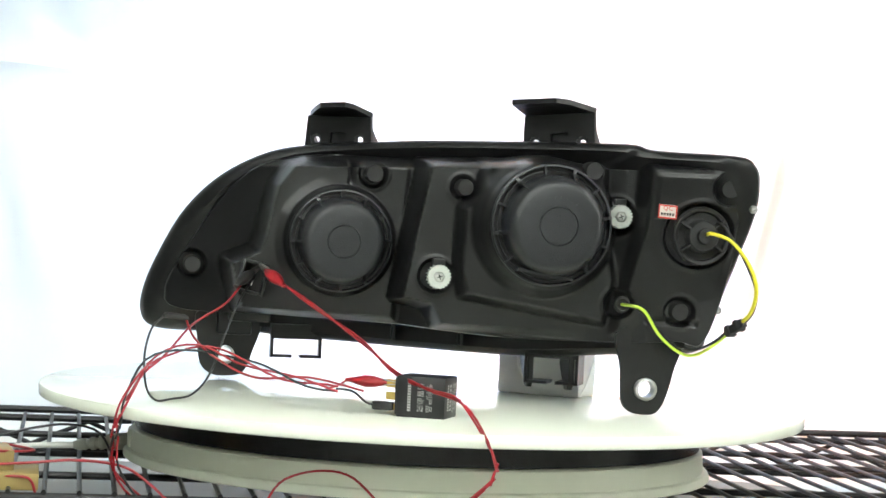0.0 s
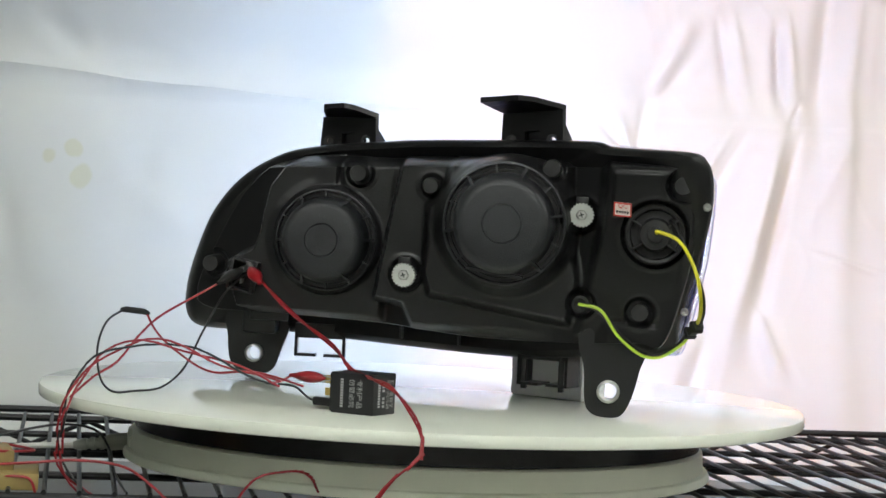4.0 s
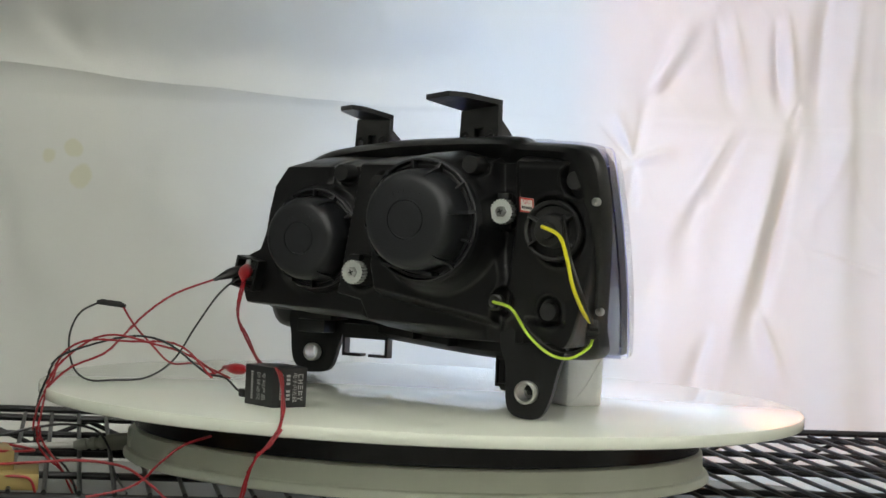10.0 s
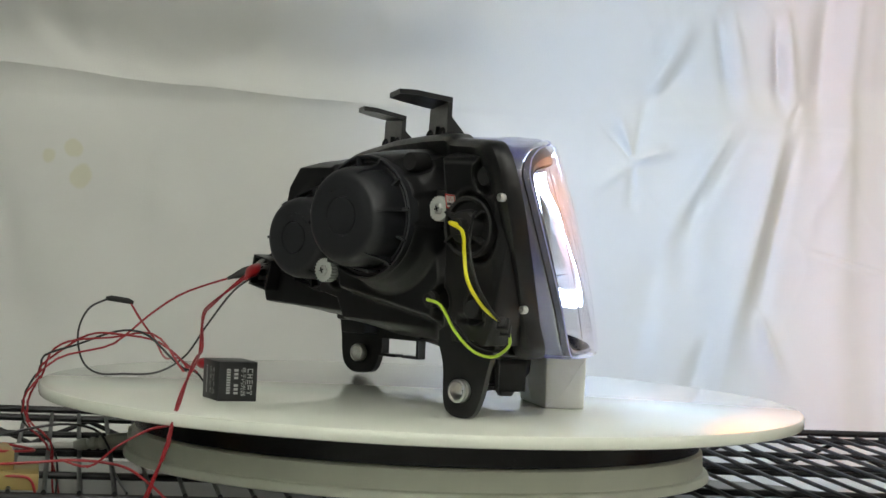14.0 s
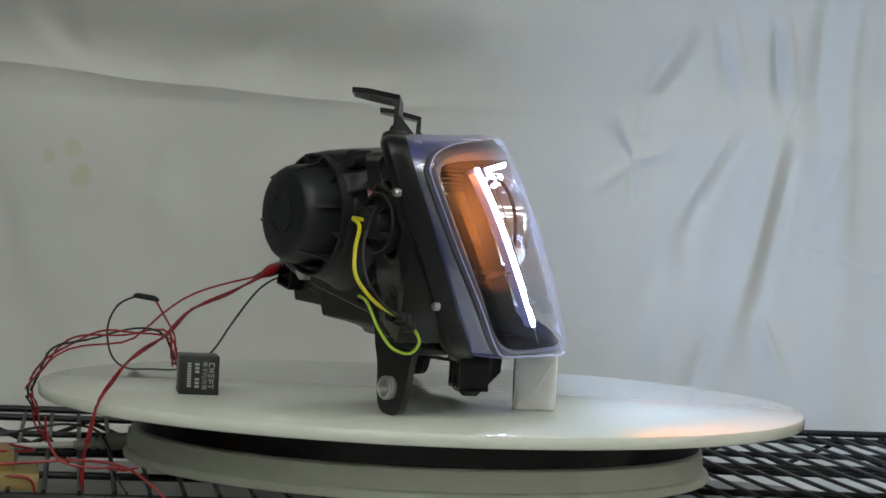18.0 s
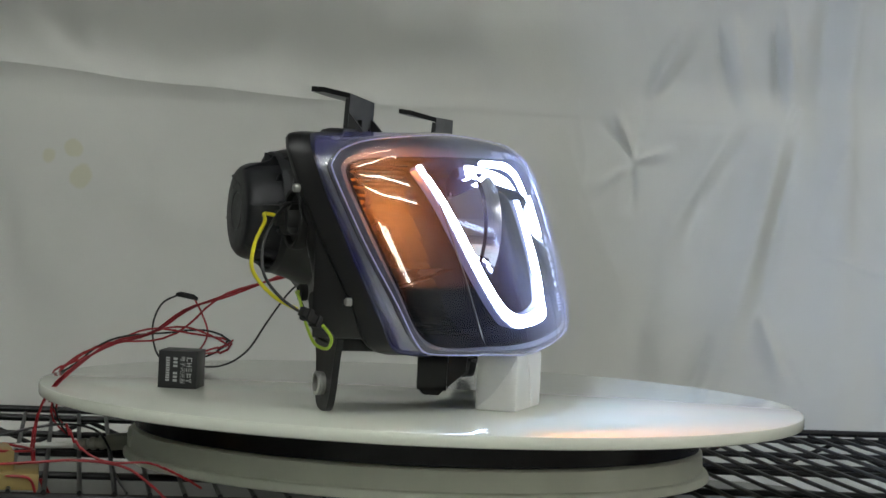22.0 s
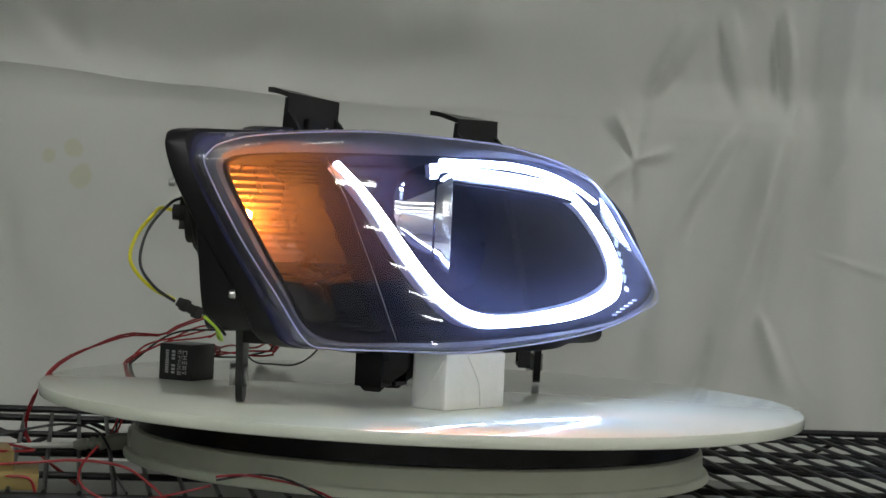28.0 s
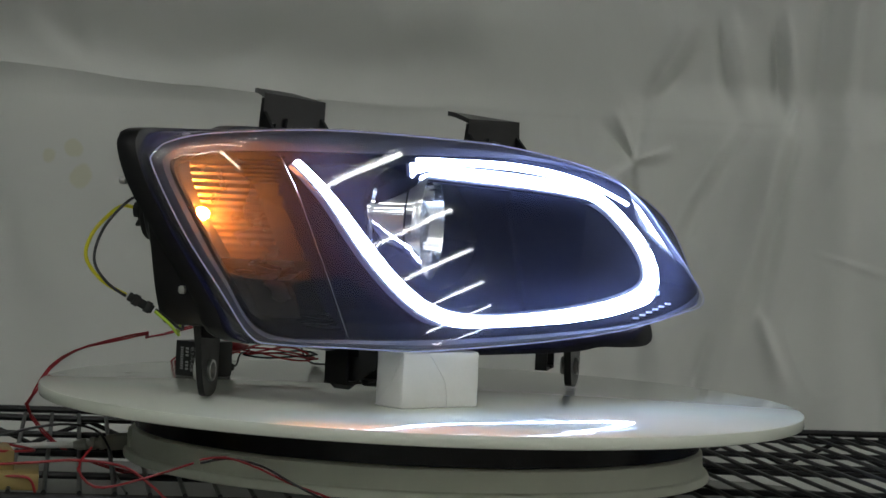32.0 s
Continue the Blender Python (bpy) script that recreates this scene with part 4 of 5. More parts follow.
def bracket(bl, br, tr, tl, h0, h1):
    """Upright strap with two screw holes and a window, its top lip bent to the rear."""
    BL, BR, TR, TL, A, B = (Vector(p) for p in (bl, br, tr, tl, h0, h1))
    th = (BR - BL).cross(TL - BL).normalized() * -0.0035

    def at(u, v):
        return (BL.lerp(BR, u)).lerp(TL.lerp(TR, u), v)
    bm = bmesh.new()
    for u0, u1, v0, v1 in ((0, 0.12, 0, 1), (0.12, 0.24, 0, 0.34), (0.12, 0.24, 0.54, 1), (0.24, 0.38, 0, 1), (0.62, 0.78, 0, 1), (0.78, 0.90, 0, 0.34), (0.78, 0.90, 0.54, 1), (0.90, 1, 0, 1), (0.38, 0.62, 0.62, 1), (0.38, 0.62, 0.0, 0.12)):
        plate(bm, [at(u0, v0), at(u1, v0), at(u1, v1), at(u0, v1)], th)
    up = Vector((0, 0, 0.0038))
    plate(bm, [TL + th, TR + th, B.lerp(TR, 0.35) + Vector((0, 0, 0.0012)), A.lerp(TL, 0.35)], up)
    plate(bm, [A.lerp(TL, 0.35), B.lerp(TR, 0.35) + Vector((0, 0, 0.0012)), B, A], up)
    bmesh.ops.remove_doubles(bm, verts=bm.verts, dist=0.0002)
    bmesh.ops.transform(bm, matrix=H2L, verts=bm.verts)
    b = part("mounting_bracket", bm, BLACK, LAMP, "black mounting bracket with bent lip", smooth=False)
    bm = bmesh.new()
    plate(bm, [at(0.36, 0.02) + th * 1.05, at(0.64, 0.02) + th * 1.05, at(0.64, 0.66) + th * 1.05, at(0.36, 0.66) + th * 1.05], th)
    bmesh.ops.transform(bm, matrix=H2L, verts=bm.verts)
    part("backing", bm, BLACK, b, smooth=False)
    # gusset in front of the strap
    for u in (0.03, 0.95):
        bm = bmesh.new()
        p = at(u, 0.0)
        q = at(u, 0.85)
        f = p + Vector((0.015, 0.026, 0))
        a = [bm.verts.new(v) for v in (p, q, f)]
        c = [bm.verts.new(v + Vector((0.0022, -0.0016, 0))) for v in (p, q, f)]
        bm.faces.new(a)
        bm.faces.new(c[::-1])
        for i in range(3):
            bm.faces.new((a[i], c[i], c[(i + 1) % 3], a[(i + 1) % 3]))
        bmesh.ops.transform(bm, matrix=H2L, verts=bm.verts)
        part("gusset", bm, BLACK, b, smooth=False)
    # screw holes: light shows through
    for u in (0.18, 0.84):
        bm = bmesh.new()
        c = at(u, 0.44) - th * 0.05
        lathe(bm, [(0.0025, -0.0012), (0.0050, -0.0012), (0.0050, 0.0003), (0.0025, 0.0003)], 16, H2L @ Matrix.Translation(c) @ Matrix.Rotation(radians(90), 4, "X"), closed=True)
        part("hole_collar", bm, BLACK, b)


bracket((0.061, -0.075, 0.186), (0.1105, -0.111, 0.186), (0.1087, -0.1085, 0.2270), (0.0615, -0.0736, 0.2230), (0.0459, -0.103, 0.230), (0.0756, -0.125, 0.232))
bracket((-0.098, 0.051, 0.184), (-0.0462, 0.0146, 0.186), (-0.0477, 0.0174, 0.2189), (-0.0955, 0.050, 0.2194), (-0.0894, 0.0094, 0.2245), (-0.0711, -0.0039, 0.2255))


def foot(pts, y, hole, r, thick=0.013):
    """Foot with a real round hole: front and back faces are rings round the eyelet."""
    n = 48
    out = [(p.x, p.y) for p in spline([(x, z, 0) for x, z in pts], 160, True)]
    rad = []
    for i in range(n):
        a = 2 * math.pi * i / n
        best = max(out, key=lambda p: math.cos(math.atan2(p[1] - hole[1], p[0] - hole[0]) - a) + 0.0)
        rad.append(best)
    bm = bmesh.new()
    loops = []
    for ring, yy in (("in", 0), ("out", 0), ("out", thick), ("in", thick)):
        row = []
        for i in range(n):
            a = 2 * math.pi * i / n
            x, z = (hole[0] + r * math.cos(a), hole[1] + r * math.sin(a)) if ring == "in" else rad[i]
            row.append(bm.verts.new((x, y + yy, z)))
        loops.append(row)
    for a, b in zip(loops, loops[1:] + loops[:1]):
        ring_strip(bm, a, b)
    bmesh.ops.transform(bm, matrix=H2L, verts=bm.verts)
    f = part("foot", bm, BLACK, LAMP, "black mounting foot with an eyelet")
    bm = bmesh.new()
    lathe(bm, [(r * 0.74, -thick - 0.002), (r * 0.98, -thick - 0.002), (r * 0.98, -thick), (r * 0.98, 0.0), (r * 0.98, 0.0015), (r * 1.03, 0.0020), (r * 1.03, 0.0030), (r * 0.98, 0.0035), (r * 1.03, 0.0042), (r * 1.03, 0.0052), (r * 0.98, 0.0060), (r * 0.82, 0.0064), (r * 0.74, 0.0058)], 36, back_axis(hole[0], y, hole[1]), closed=True)
    part("eyelet", bm, ZINC, f, "bright metal bushing")
    return f


foot([(-0.174, 0.055), (-0.1755, 0.03), (-0.1725, 0.010), (-0.163, 0.0016), (-0.150, 0.0006), (-0.137, 0.004), (-0.130, 0.02), (-0.124, 0.055)], 0.094, (-0.152, 0.0182), 0.0075, 0.006)
foot([(0.131, 0.064), (0.1340, 0.036), (0.1355, 0.012), (0.141, 0.003), (0.153, 0.0006), (0.163, 0.003), (0.170, 0.016), (0.176, 0.04), (0.182, 0.064)], -0.130, (0.1527, 0.0201), 0.0083, 0.005)


def foot_web(x0, x1, z0, z1, y0, y1):
    bm = bmesh.new()
    box(bm, (x0 + x1) / 2, (y0 + y1) / 2, (z0 + z1) / 2, x1 - x0, y1 - y0, z1 - z0, 0.002)
    bmesh.ops.transform(bm, matrix=H2L, verts=bm.verts)
    part("foot_web", bm, BLACK, LAMP)


foot_web(0.137, 0.176, 0.045, 0.062, -0.1285, -0.095)
foot_web(-0.160, -0.132, 0.036, 0.056, 0.075, 0.110)
foot_web(-0.152, -0.118, 0.048, 0.062, 0.060, 0.11)


def hook(x0, y0, x1, y1, zt, zb, deep):
    """Open square clip under the housing: a frame with two bent tips."""
    A, B = Vector((x0, y0, 0)), Vector((x1, y1, 0))
    d = (B - A).normalized()
    nrm = Vector((-d.y, d.x, 0)) * deep
    L = (B - A).length

    def P(u, z):
        return A + d * u + Vector((0, 0, z))
    t = 0.0024
    parts_ = [((0, zt), (t, zb)), ((L - t, zt), (L, zb)), ((0, zb + t), (L * 0.42, zb)), ((L * 0.58, zb + t), (L, zb)), ((0, zt), (L, zt - 0.012))]
    for (u0, za), (u1, zc) in parts_:
        bm = bmesh.new()
        plate(bm, [P(u0, za), P(u1, za), P(u1, zc), P(u0, zc)], nrm)
        bmesh.ops.transform(bm, matrix=H2L, verts=bm.verts)
        part("hook", bm, BLACK, LAMP, smooth=False)


hook(-0.1155, 0.0778, -0.0728, 0.0795, 0.046, 0.0185, 0.010)
hook(0.079, -0.028, 0.119, -0.046, 0.046, 0.0135, 0.022)



def tongue(x0, x1, outline):
    """Black tongue under the housing with the side outline (y, z)."""
    bm = bmesh.new()
    a = [bm.verts.new((x0, y, z)) for y, z in outline]
    b = [bm.verts.new((x1, y, z)) for y, z in outline]
    bm.faces.new(a)
    bm.faces.new(b[::-1])
    for i in range(len(a)):
        j = (i + 1) % len(a)
        bm.faces.new((a[i], b[i], b[j], a[j]))
    bmesh.ops.bevel(bm, geom=list(bm.edges), offset=0.0006, segments=1, affect="EDGES")
    bmesh.ops.transform(bm, matrix=H2L, verts=bm.verts)
    part("tongue", bm, BLACK, LAMP, smooth=False)


tongue(0.112, 0.1165, ((-0.044, 0.050), (-0.044, 0.0150), (-0.039, 0.0095), (-0.027, 0.0090), (-0.023, 0.0140), (-0.006, 0.0265), (-0.004, 0.050)))
tongue(0.082, 0.0865, ((-0.028, 0.050), (-0.028, 0.0150), (-0.024, 0.0100), (-0.014, 0.0100), (-0.010, 0.0150), (0.006, 0.0265), (0.008, 0.050)))


def bulb_socket():
    M = back_axis(0.1815, -0.1660, 0.1375)
    bm = bmesh.new()
    lathe(bm, [(0.0215, -0.006), (0.0215, 0.001), (0.0205, 0.0022), (0.0185, 0.0015), (0.0175, -0.002), (0.0125, -0.002), (0.0115, 0.006), (0.0105, 0.0075), (0.006, 0.008), (0.0055, 0.013), (0.003, 0.0135), (0, 0.0125)], 48, M)
    s = part("bulb_socket", bm, RUBBER, LAMP, "black twist-in bulb socket")
    for a in (35, 150, 215, 325):
        bm = bmesh.new()
        box(bm, 0.0125, 0, 0.002, 0.014, 0.0018, 0.009, 0.0003, M @ Matrix.Rotation(radians(a), 4, "Z"))
        part("socket_fin", bm, RUBBER, s)
    bm = bmesh.new()
    lathe(bm, [(0.0062, -0.004), (0.0062, 0.001), (0.0045, 0.002), (0.003, 0.001), (0, 0.001)], 24, back_axis(0.1293, -0.1425, 0.0837))
    part("grommet", bm, RUBBER, LAMP, "black rubber wire grommet")


bulb_socket()


def wire(name, pts, r, material, parent, label="", n=40, m=None):
    bm = bmesh.new()
    tube(bm, spline(pts, n), r, 8)
    if m is not None:
        bmesh.ops.transform(bm, matrix=m, verts=bm.verts)
    return part(name, bm, material, parent, label)


wire("wire", [(0.1825, -0.1790, 0.1390), (0.1835, -0.1880, 0.1400), (0.1978, -0.1915, 0.1345), (0.2085, -0.2010, 0.1190), (0.2143, -0.2030, 0.1015), (0.216, -0.1889, 0.0852), (0.2149, -0.1705, 0.0760)], 0.0014, YELLOW, LAMP, "yellow wire", m=H2L)
wire("wire", [(0.1915, -0.1700, 0.1480), (0.1960, -0.1790, 0.1440), (0.2060, -0.1930, 0.1240), (0.2160, -0.1960, 0.1010), (0.2185, -0.1850, 0.0850), (0.2165, -0.1700, 0.0750)], 0.0011, BLK_WIRE, LAMP, "thin black wire", m=H2L)
wire("wire", [(0.1293, -0.1420, 0.0837), (0.1300, -0.1460, 0.0837), (0.1447, -0.1480, 0.0803), (0.1578, -0.1460, 0.0624), (0.1738, -0.1440, 0.0499), (0.1878, -0.1390, 0.0475), (0.2023, -0.1410, 0.0560), (0.2095, -0.1500, 0.0650)], 0.0012, LIME, LAMP, "lime green wire", m=H2L)
wire("wire", [(0.1300, -0.1420, 0.0830), (0.1420, -0.1470, 0.0800), (0.1570, -0.1440, 0.0660), (0.1720, -0.1410, 0.0545), (0.1880, -0.1370, 0.0515), (0.2010, -0.1400, 0.0575), (0.2080, -0.1500, 0.0660)], 0.0011, BLK_WIRE, LAMP, "thin black wire", m=H2L)
bm = bmesh.new()
_cm = H2L @ Matrix.Translation((0.2125, -0.1600, 0.0705)) @ Matrix.Rotation(radians(-62), 4, "Z") @ Matrix.Rotation(radians(-28), 4, "Y")
box(bm, 0, 0, 0, 0.020, 0.0055, 0.0065, 0.0006, _cm)
_pl = part("wire_plug", bm, RUBBER, LAMP, "black two-pin wire plug")
for dx, w in ((0.004, 0.0085), (-0.006, 0.0078)):
    bm = bmesh.new()
    box(bm, dx, 0, 0, 0.004, w, 0.0085, 0.0005, _cm)
    part("latch", bm, RUBBER, _pl)


def sticker():
    M = H2L @ Matrix.Translation((0.1572, y_wall(0.1572, 0.1545) - 0.0010, 0.1545)) @ Matrix.Rotation(radians(-22), 4, "Z") @ Matrix.Rotation(radians(11), 4, "X") @ Matrix.Rotation(radians(4), 4, "Y")
    bm = bmesh.new()
    box(bm, 0, 0, 0, 0.0140, 0.0004, 0.0105, 0, M)
    s = part("sticker", bm, STICKER, LAMP, "white inspection sticker with red border", smooth=False)
    for cx, cz, sx, sz in ((0, 0.0047, 0.014, 0.001), (0, -0.0047, 0.014, 0.001), (-0.0065, 0, 0.001, 0.0085), (0.0065, 0, 0.001, 0.0085)):
        bm = bmesh.new()
        box(bm, cx, -0.0003, cz, sx, 0.0003, sz, 0, M)
        part("border", bm, STICKER_RED, s, smooth=False)
    bm = bmesh.new()
    for i in range(5):
        box(bm, -0.0042 + 0.0021 * i, -0.0003, -0.0018, 0.0014, 0.0003, 0.0018, 0, M)
    part("number_bars", bm, RUBBER, s, smooth=False)
    letters("QC", 0.0048, M @ Matrix.Translation((0, -0.0004, 0.0002)) @ Matrix.Rotation(radians(90), 4, "X"), STICKER_RED, s)


def letters(text, size, m, material, parent):
    """Flat printed lettering as a mesh part."""
    cu = bpy.data.curves.new("lettering", "FONT")
    cu.body, cu.size, cu.align_x, cu.align_y = text, size, "CENTER", "BOTTOM"
    cu.resolution_u = 2
    tmp = new("lettering", cu)
    me = bpy.data.meshes.new_from_object(tmp.evaluated_get(bpy.context.evaluated_depsgraph_get()))
    bpy.data.objects.remove(tmp)
    me.transform(m)
    me.materials.clear()
    me.materials.append(material)
    ob = new("lettering", me)
    ob.parent = parent
    return ob


sticker()


def lamp_socket():
    # open plug socket on the inner side with its two clipped contacts
    M = H2L @ Matrix.Translation((-0.140, -0.036, 0.0885)) @ Matrix.Rotation(radians(12), 4, "Y") @ Matrix.Scale(0.75, 4)
    bm = bmesh.new()
    for cx, cz, sx, sz in ((-0.0125, 0, 0.003, 0.034), (0.0125, 0, 0.003, 0.034), (0, 0.0155, 0.022, 0.003), (0, -0.0155, 0.022, 0.003)):
        box(bm, cx, 0, cz, sx, 0.030, sz, 0.0006, M)
    s = part("plug_socket", bm, BLACK, LAMP, "square open plug socket")
    bm = bmesh.new()
    box(bm, 0, 0.006, 0, 0.022, 0.004, 0.029, 0.0005, M)
    part("socket_floor", bm, RUBBER, s)
    for z in (-0.006, 0.006):
        bm = bmesh.new()
        box(bm, 0, -0.006, z, 0.0008, 0.018, 0.005, 0, M)
        part("contact", bm, ZINC, s, "bare metal contact")


lamp_socket()

# ---- things on the disc ----
BOX = thing("paper_box", pose(0.0, 0.0, 0.0), "small white paper-wrapped box propping the headlight", "box")


def paper_box():
    near, e1, e2 = Vector((0.1440, 0.0430, 0)), Vector((-0.877, 0.480, 0)), Vector((-0.480, -0.877, 0))
    c = near + e1 * 0.0370 + e2 * 0.0160
    M = Matrix.Translation(c) @ Matrix.Rotation(math.atan2(e1.y, e1.x), 4, "Z")
    bm = bmesh.new()
    box(bm, 0, 0, 0.0210, 0.074, 0.032, 0.042, 0.0022)
    bmesh.ops.subdivide_edges(bm, edges=[e for e in bm.edges if e.calc_length() > 0.01], cuts=7, use_grid_fill=True)
    for v in bm.verts:
        k = noise.noise(v.co * 70) * 0.0008 + noise.noise(v.co * 190) * 0.0003
        v.co += v.co.normalized() * k
        v.co.z = max(v.co.z, 0.0)
    bmesh.ops.transform(bm, matrix=M, verts=bm.verts)
    part("carton", bm, PAPER, BOX, "crumpled white paper wrap")
    # folded flap of the wrap on the end
    for sx, pts in ((1, ((-0.014, 0.039), (0.006, 0.020), (0.014, 0.002))), (-1, ((-0.014, 0.038), (0.001, 0.014), (0.015, 0.001)))):
        bm = bmesh.new()
        q = [Vector((sx * 0.0376, y, z)) for y, z in pts]
        tube(bm, spline(q, 14), 0.00045, 5)
        bmesh.ops.transform(bm, matrix=M, verts=bm.verts)
        part("fold", bm, PAPER, BOX)
    for y, a, b in ((-0.0164, (-0.012, 0.04), (0.006, 0.002)), (0.0164, (0.020, 0.04), (0.004, 0.003))):
        bm = bmesh.new()
        tube(bm, spline([(a[0], y, a[1]), ((a[0] + b[0]) / 2 + 0.006, y, 0.02), (b[0], y, b[1])], 14), 0.00045, 5)
        bmesh.ops.transform(bm, matrix=M, verts=bm.verts)
        part("fold", bm, PAPER, BOX)


paper_box()
FLASHER = thing("flasher_relay", pose(0.0053, -0.1918, 0, 0, 0, -17), "black square flasher relay with white print", "relay")


def flasher():
    bm = bmesh.new()
    box(bm, 0, 0, 0.0146, 0.036, 0.030, 0.0292, 0.0007)
    part("case", bm, RELAY, FLASHER)
    bm = bmesh.new()
    box(bm, -0.0188, 0, 0.0146, 0.0016, 0.0275, 0.0268, 0.0003)
    part("foot_plate", bm, RUBBER, FLASHER)
    for y, z, s, mt, nm in ((-0.006, 0.0225, (0.010, 0.0008, 0.0055), BRASS, "pin"), (-0.006, 0.0135, (0.010, 0.0008, 0.0055), BRASS, "pin"), (-0.004, 0.0055, (0.009, 0.0008, 0.0045), BRASS, "pin")):
        bm = bmesh.new()
        box(bm, -0.0235, y, z, *s)
        part(nm, bm, mt, FLASHER, "brass blade pin", smooth=False)
    # side print: two lines of words, one of bars
    F = Matrix.Translation((0, -0.0152, 0.0146)) @ Matrix.Rotation(radians(90), 4, "X") @ Matrix.Rotation(radians(-90), 4, "Z")
    letters("专利产品", 0.0052, F @ Matrix.Translation((0, 0.0035, 0)), PRINT, FLASHER)
    letters("仿冒必究", 0.0052, F @ Matrix.Translation((0, -0.0030, 0)), PRINT, FLASHER)
    bm = bmesh.new()
    for i in range(11):
        box(bm, -0.0095 + 0.0019 * i, -0.0085, 0, 0.0013, 0.0024, 0.0002, 0, F)
    part("number_bars", bm, PRINT, FLASHER, smooth=False)
    G = Matrix.Translation((0.0182, 0, 0.0146)) @ Matrix.Rotation(radians(90), 4, "Z") @ Matrix.Rotation(radians(90), 4, "X") @ Matrix.Rotation(radians(-90), 4, "Z")
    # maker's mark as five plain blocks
    bm = bmesh.new()
    for i in range(5):
        for dx, dy, sx, sy in (((-0.0011, 0, 0.0007, 0.0042), (0.0004, 0.0018, 0.0026, 0.0007), (0.0004, -0.0018, 0.0026, 0.0007)), ((-0.0011, 0, 0.0007, 0.0042), (0.0011, 0, 0.0007, 0.0042), (0, 0, 0.0022, 0.0007)), ((0, 0.0018, 0.0028, 0.0007), (0, 0, 0.0028, 0.0007), (0, -0.0018, 0.0028, 0.0007)),
                               ((-0.0011, 0, 0.0007, 0.0042), (0.0006, 0.001, 0.0024, 0.0008), (0.0006, -0.001, 0.0024, 0.0008)), ((0, -0.0008, 0.0008, 0.0028), (-0.0009, 0.0014, 0.0008, 0.0014), (0.0009, 0.0014, 0.0008, 0.0014)))[i]:
            box(bm, -0.0082 + 0.0041 * i + dx, 0.0092 + dy, 0, sx, sy, 0.0002, 0, G)
    part("maker_mark", bm, PRINT, FLASHER, smooth=False)
    letters("电子闪光器", 0.0043, G @ Matrix.Translation((0, 0.0018, 0)), PRINT, FLASHER)
    bm = bmesh.new()
    for i in range(7):
        if i != 3:
            box(bm, -0.0084 + 0.0028 * i, -0.0016, 0, 0.0018, 0.0032, 0.0002, 0, G)
    for i in range(10):
        box(bm, -0.0088 + 0.0019 * i, -0.0075, 0, 0.0013, 0.0030, 0.0002, 0, G)
    part("type_bars", bm, PRINT, FLASHER, smooth=False)


flasher()


def crocodile(name, m, material, label):
    """A sleeved crocodile clip, its jaws along local x."""
    t = thing(name, m, label, "clip", "crocodile clips")
    bm = bmesh.new()
    prof = [(0.0, 0.0018), (0.004, 0.0034), (0.010, 0.0054), (0.016, 0.0058), (0.022, 0.0042), (0.027, 0.0024), (0.031, 0.0018)]
    tube(bm, [Vector((-x, 0, 0)) for x, r in prof], [r for x, r in prof], 12, flat=0.75)
    part("sleeve", bm, material, t)
    for s in (1, -1):
        bm = bmesh.new()
        box(bm, 0.004, 0, s * 0.0016, 0.012, 0.0035, 0.0008, 0.0002, Matrix.Rotation(radians(s * 7), 4, "Y"))
        part("jaw", bm, ZINC, t, "bare metal jaw")
    return t


def aim(p, q):
    """Pose at p whose local x points to q."""
    d = Vector(q) - Vector(p)
    return Matrix.Translation(p) @ d.to_track_quat("X", "Z").to_matrix().to_4x4()


RED_CLIP = crocodile("crocodile_clip", aim((-0.122, -0.075, 0.0955), (-0.137, -0.052, 0.106)), RED, "red sleeved crocodile clip on the plug socket")
BLACK_CLIP = crocodile("crocodile_clip", aim((-0.1324, -0.0634, 0.0936), (-0.1224, -0.0394, 0.1036)), BLK_WIRE, "black sleeved crocodile clip on the plug socket")
PIN_CLIP = crocodile("crocodile_clip", aim((-0.0235, -0.1890, 0.0228), (-0.0145, -0.1915, 0.0228)), RED, "red sleeved crocodile clip on the relay pin")
LOOP = thing("test_lead", pose(0, 0, 0), "black wire loop with a sleeved plug", "wire")
wire("wire", [(-0.186, -0.177, 0.0626), (-0.1935, -0.1908, 0.0539), (-0.197, -0.1977, 0.0346), (-0.1951, -0.194, 0.012), (-0.1893, -0.1827, 0.0018), (-0.1799, -0.1643, 0.0016), (-0.1675, -0.1398, 0.0035), (-0.1572, -0.1197, 0.0176), (-0.1493, -0.1041, 0.0443), (-0.1413, -0.0884, 0.0694), (-0.1361, -0.0760, 0.0810), (-0.1330, -0.0600, 0.0870), (-0.1310, -0.0420, 0.0905)], 0.00085, BLK_WIRE, LOOP, n=70)
wire("wire", [(-0.172, -0.165, 0.060), (-0.166, -0.158, 0.0461), (-0.150, -0.155, 0.032), (-0.120, -0.165, 0.0200), (-0.080, -0.180, 0.0230), (-0.040, -0.190, 0.0160)], 0.00085, RED, LOOP, "red wire", n=50)
wire("wire", [(-0.0515, -0.1812, 0.0226), (-0.054, -0.1806, 0.0215), (-0.060, -0.1815, 0.018), (-0.066, -0.186, 0.0165)], 0.00085, RED, LOOP, "red wire", n=14)
wire("wire", [(-0.0330, -0.1842, 0.0060), (-0.0385, -0.1830, 0.0075), (-0.048, -0.1850, 0.0150), (-0.060, -0.1880, 0.0165)], 0.00085, BLK_WIRE, LOOP, n=18)
bm = bmesh.new()
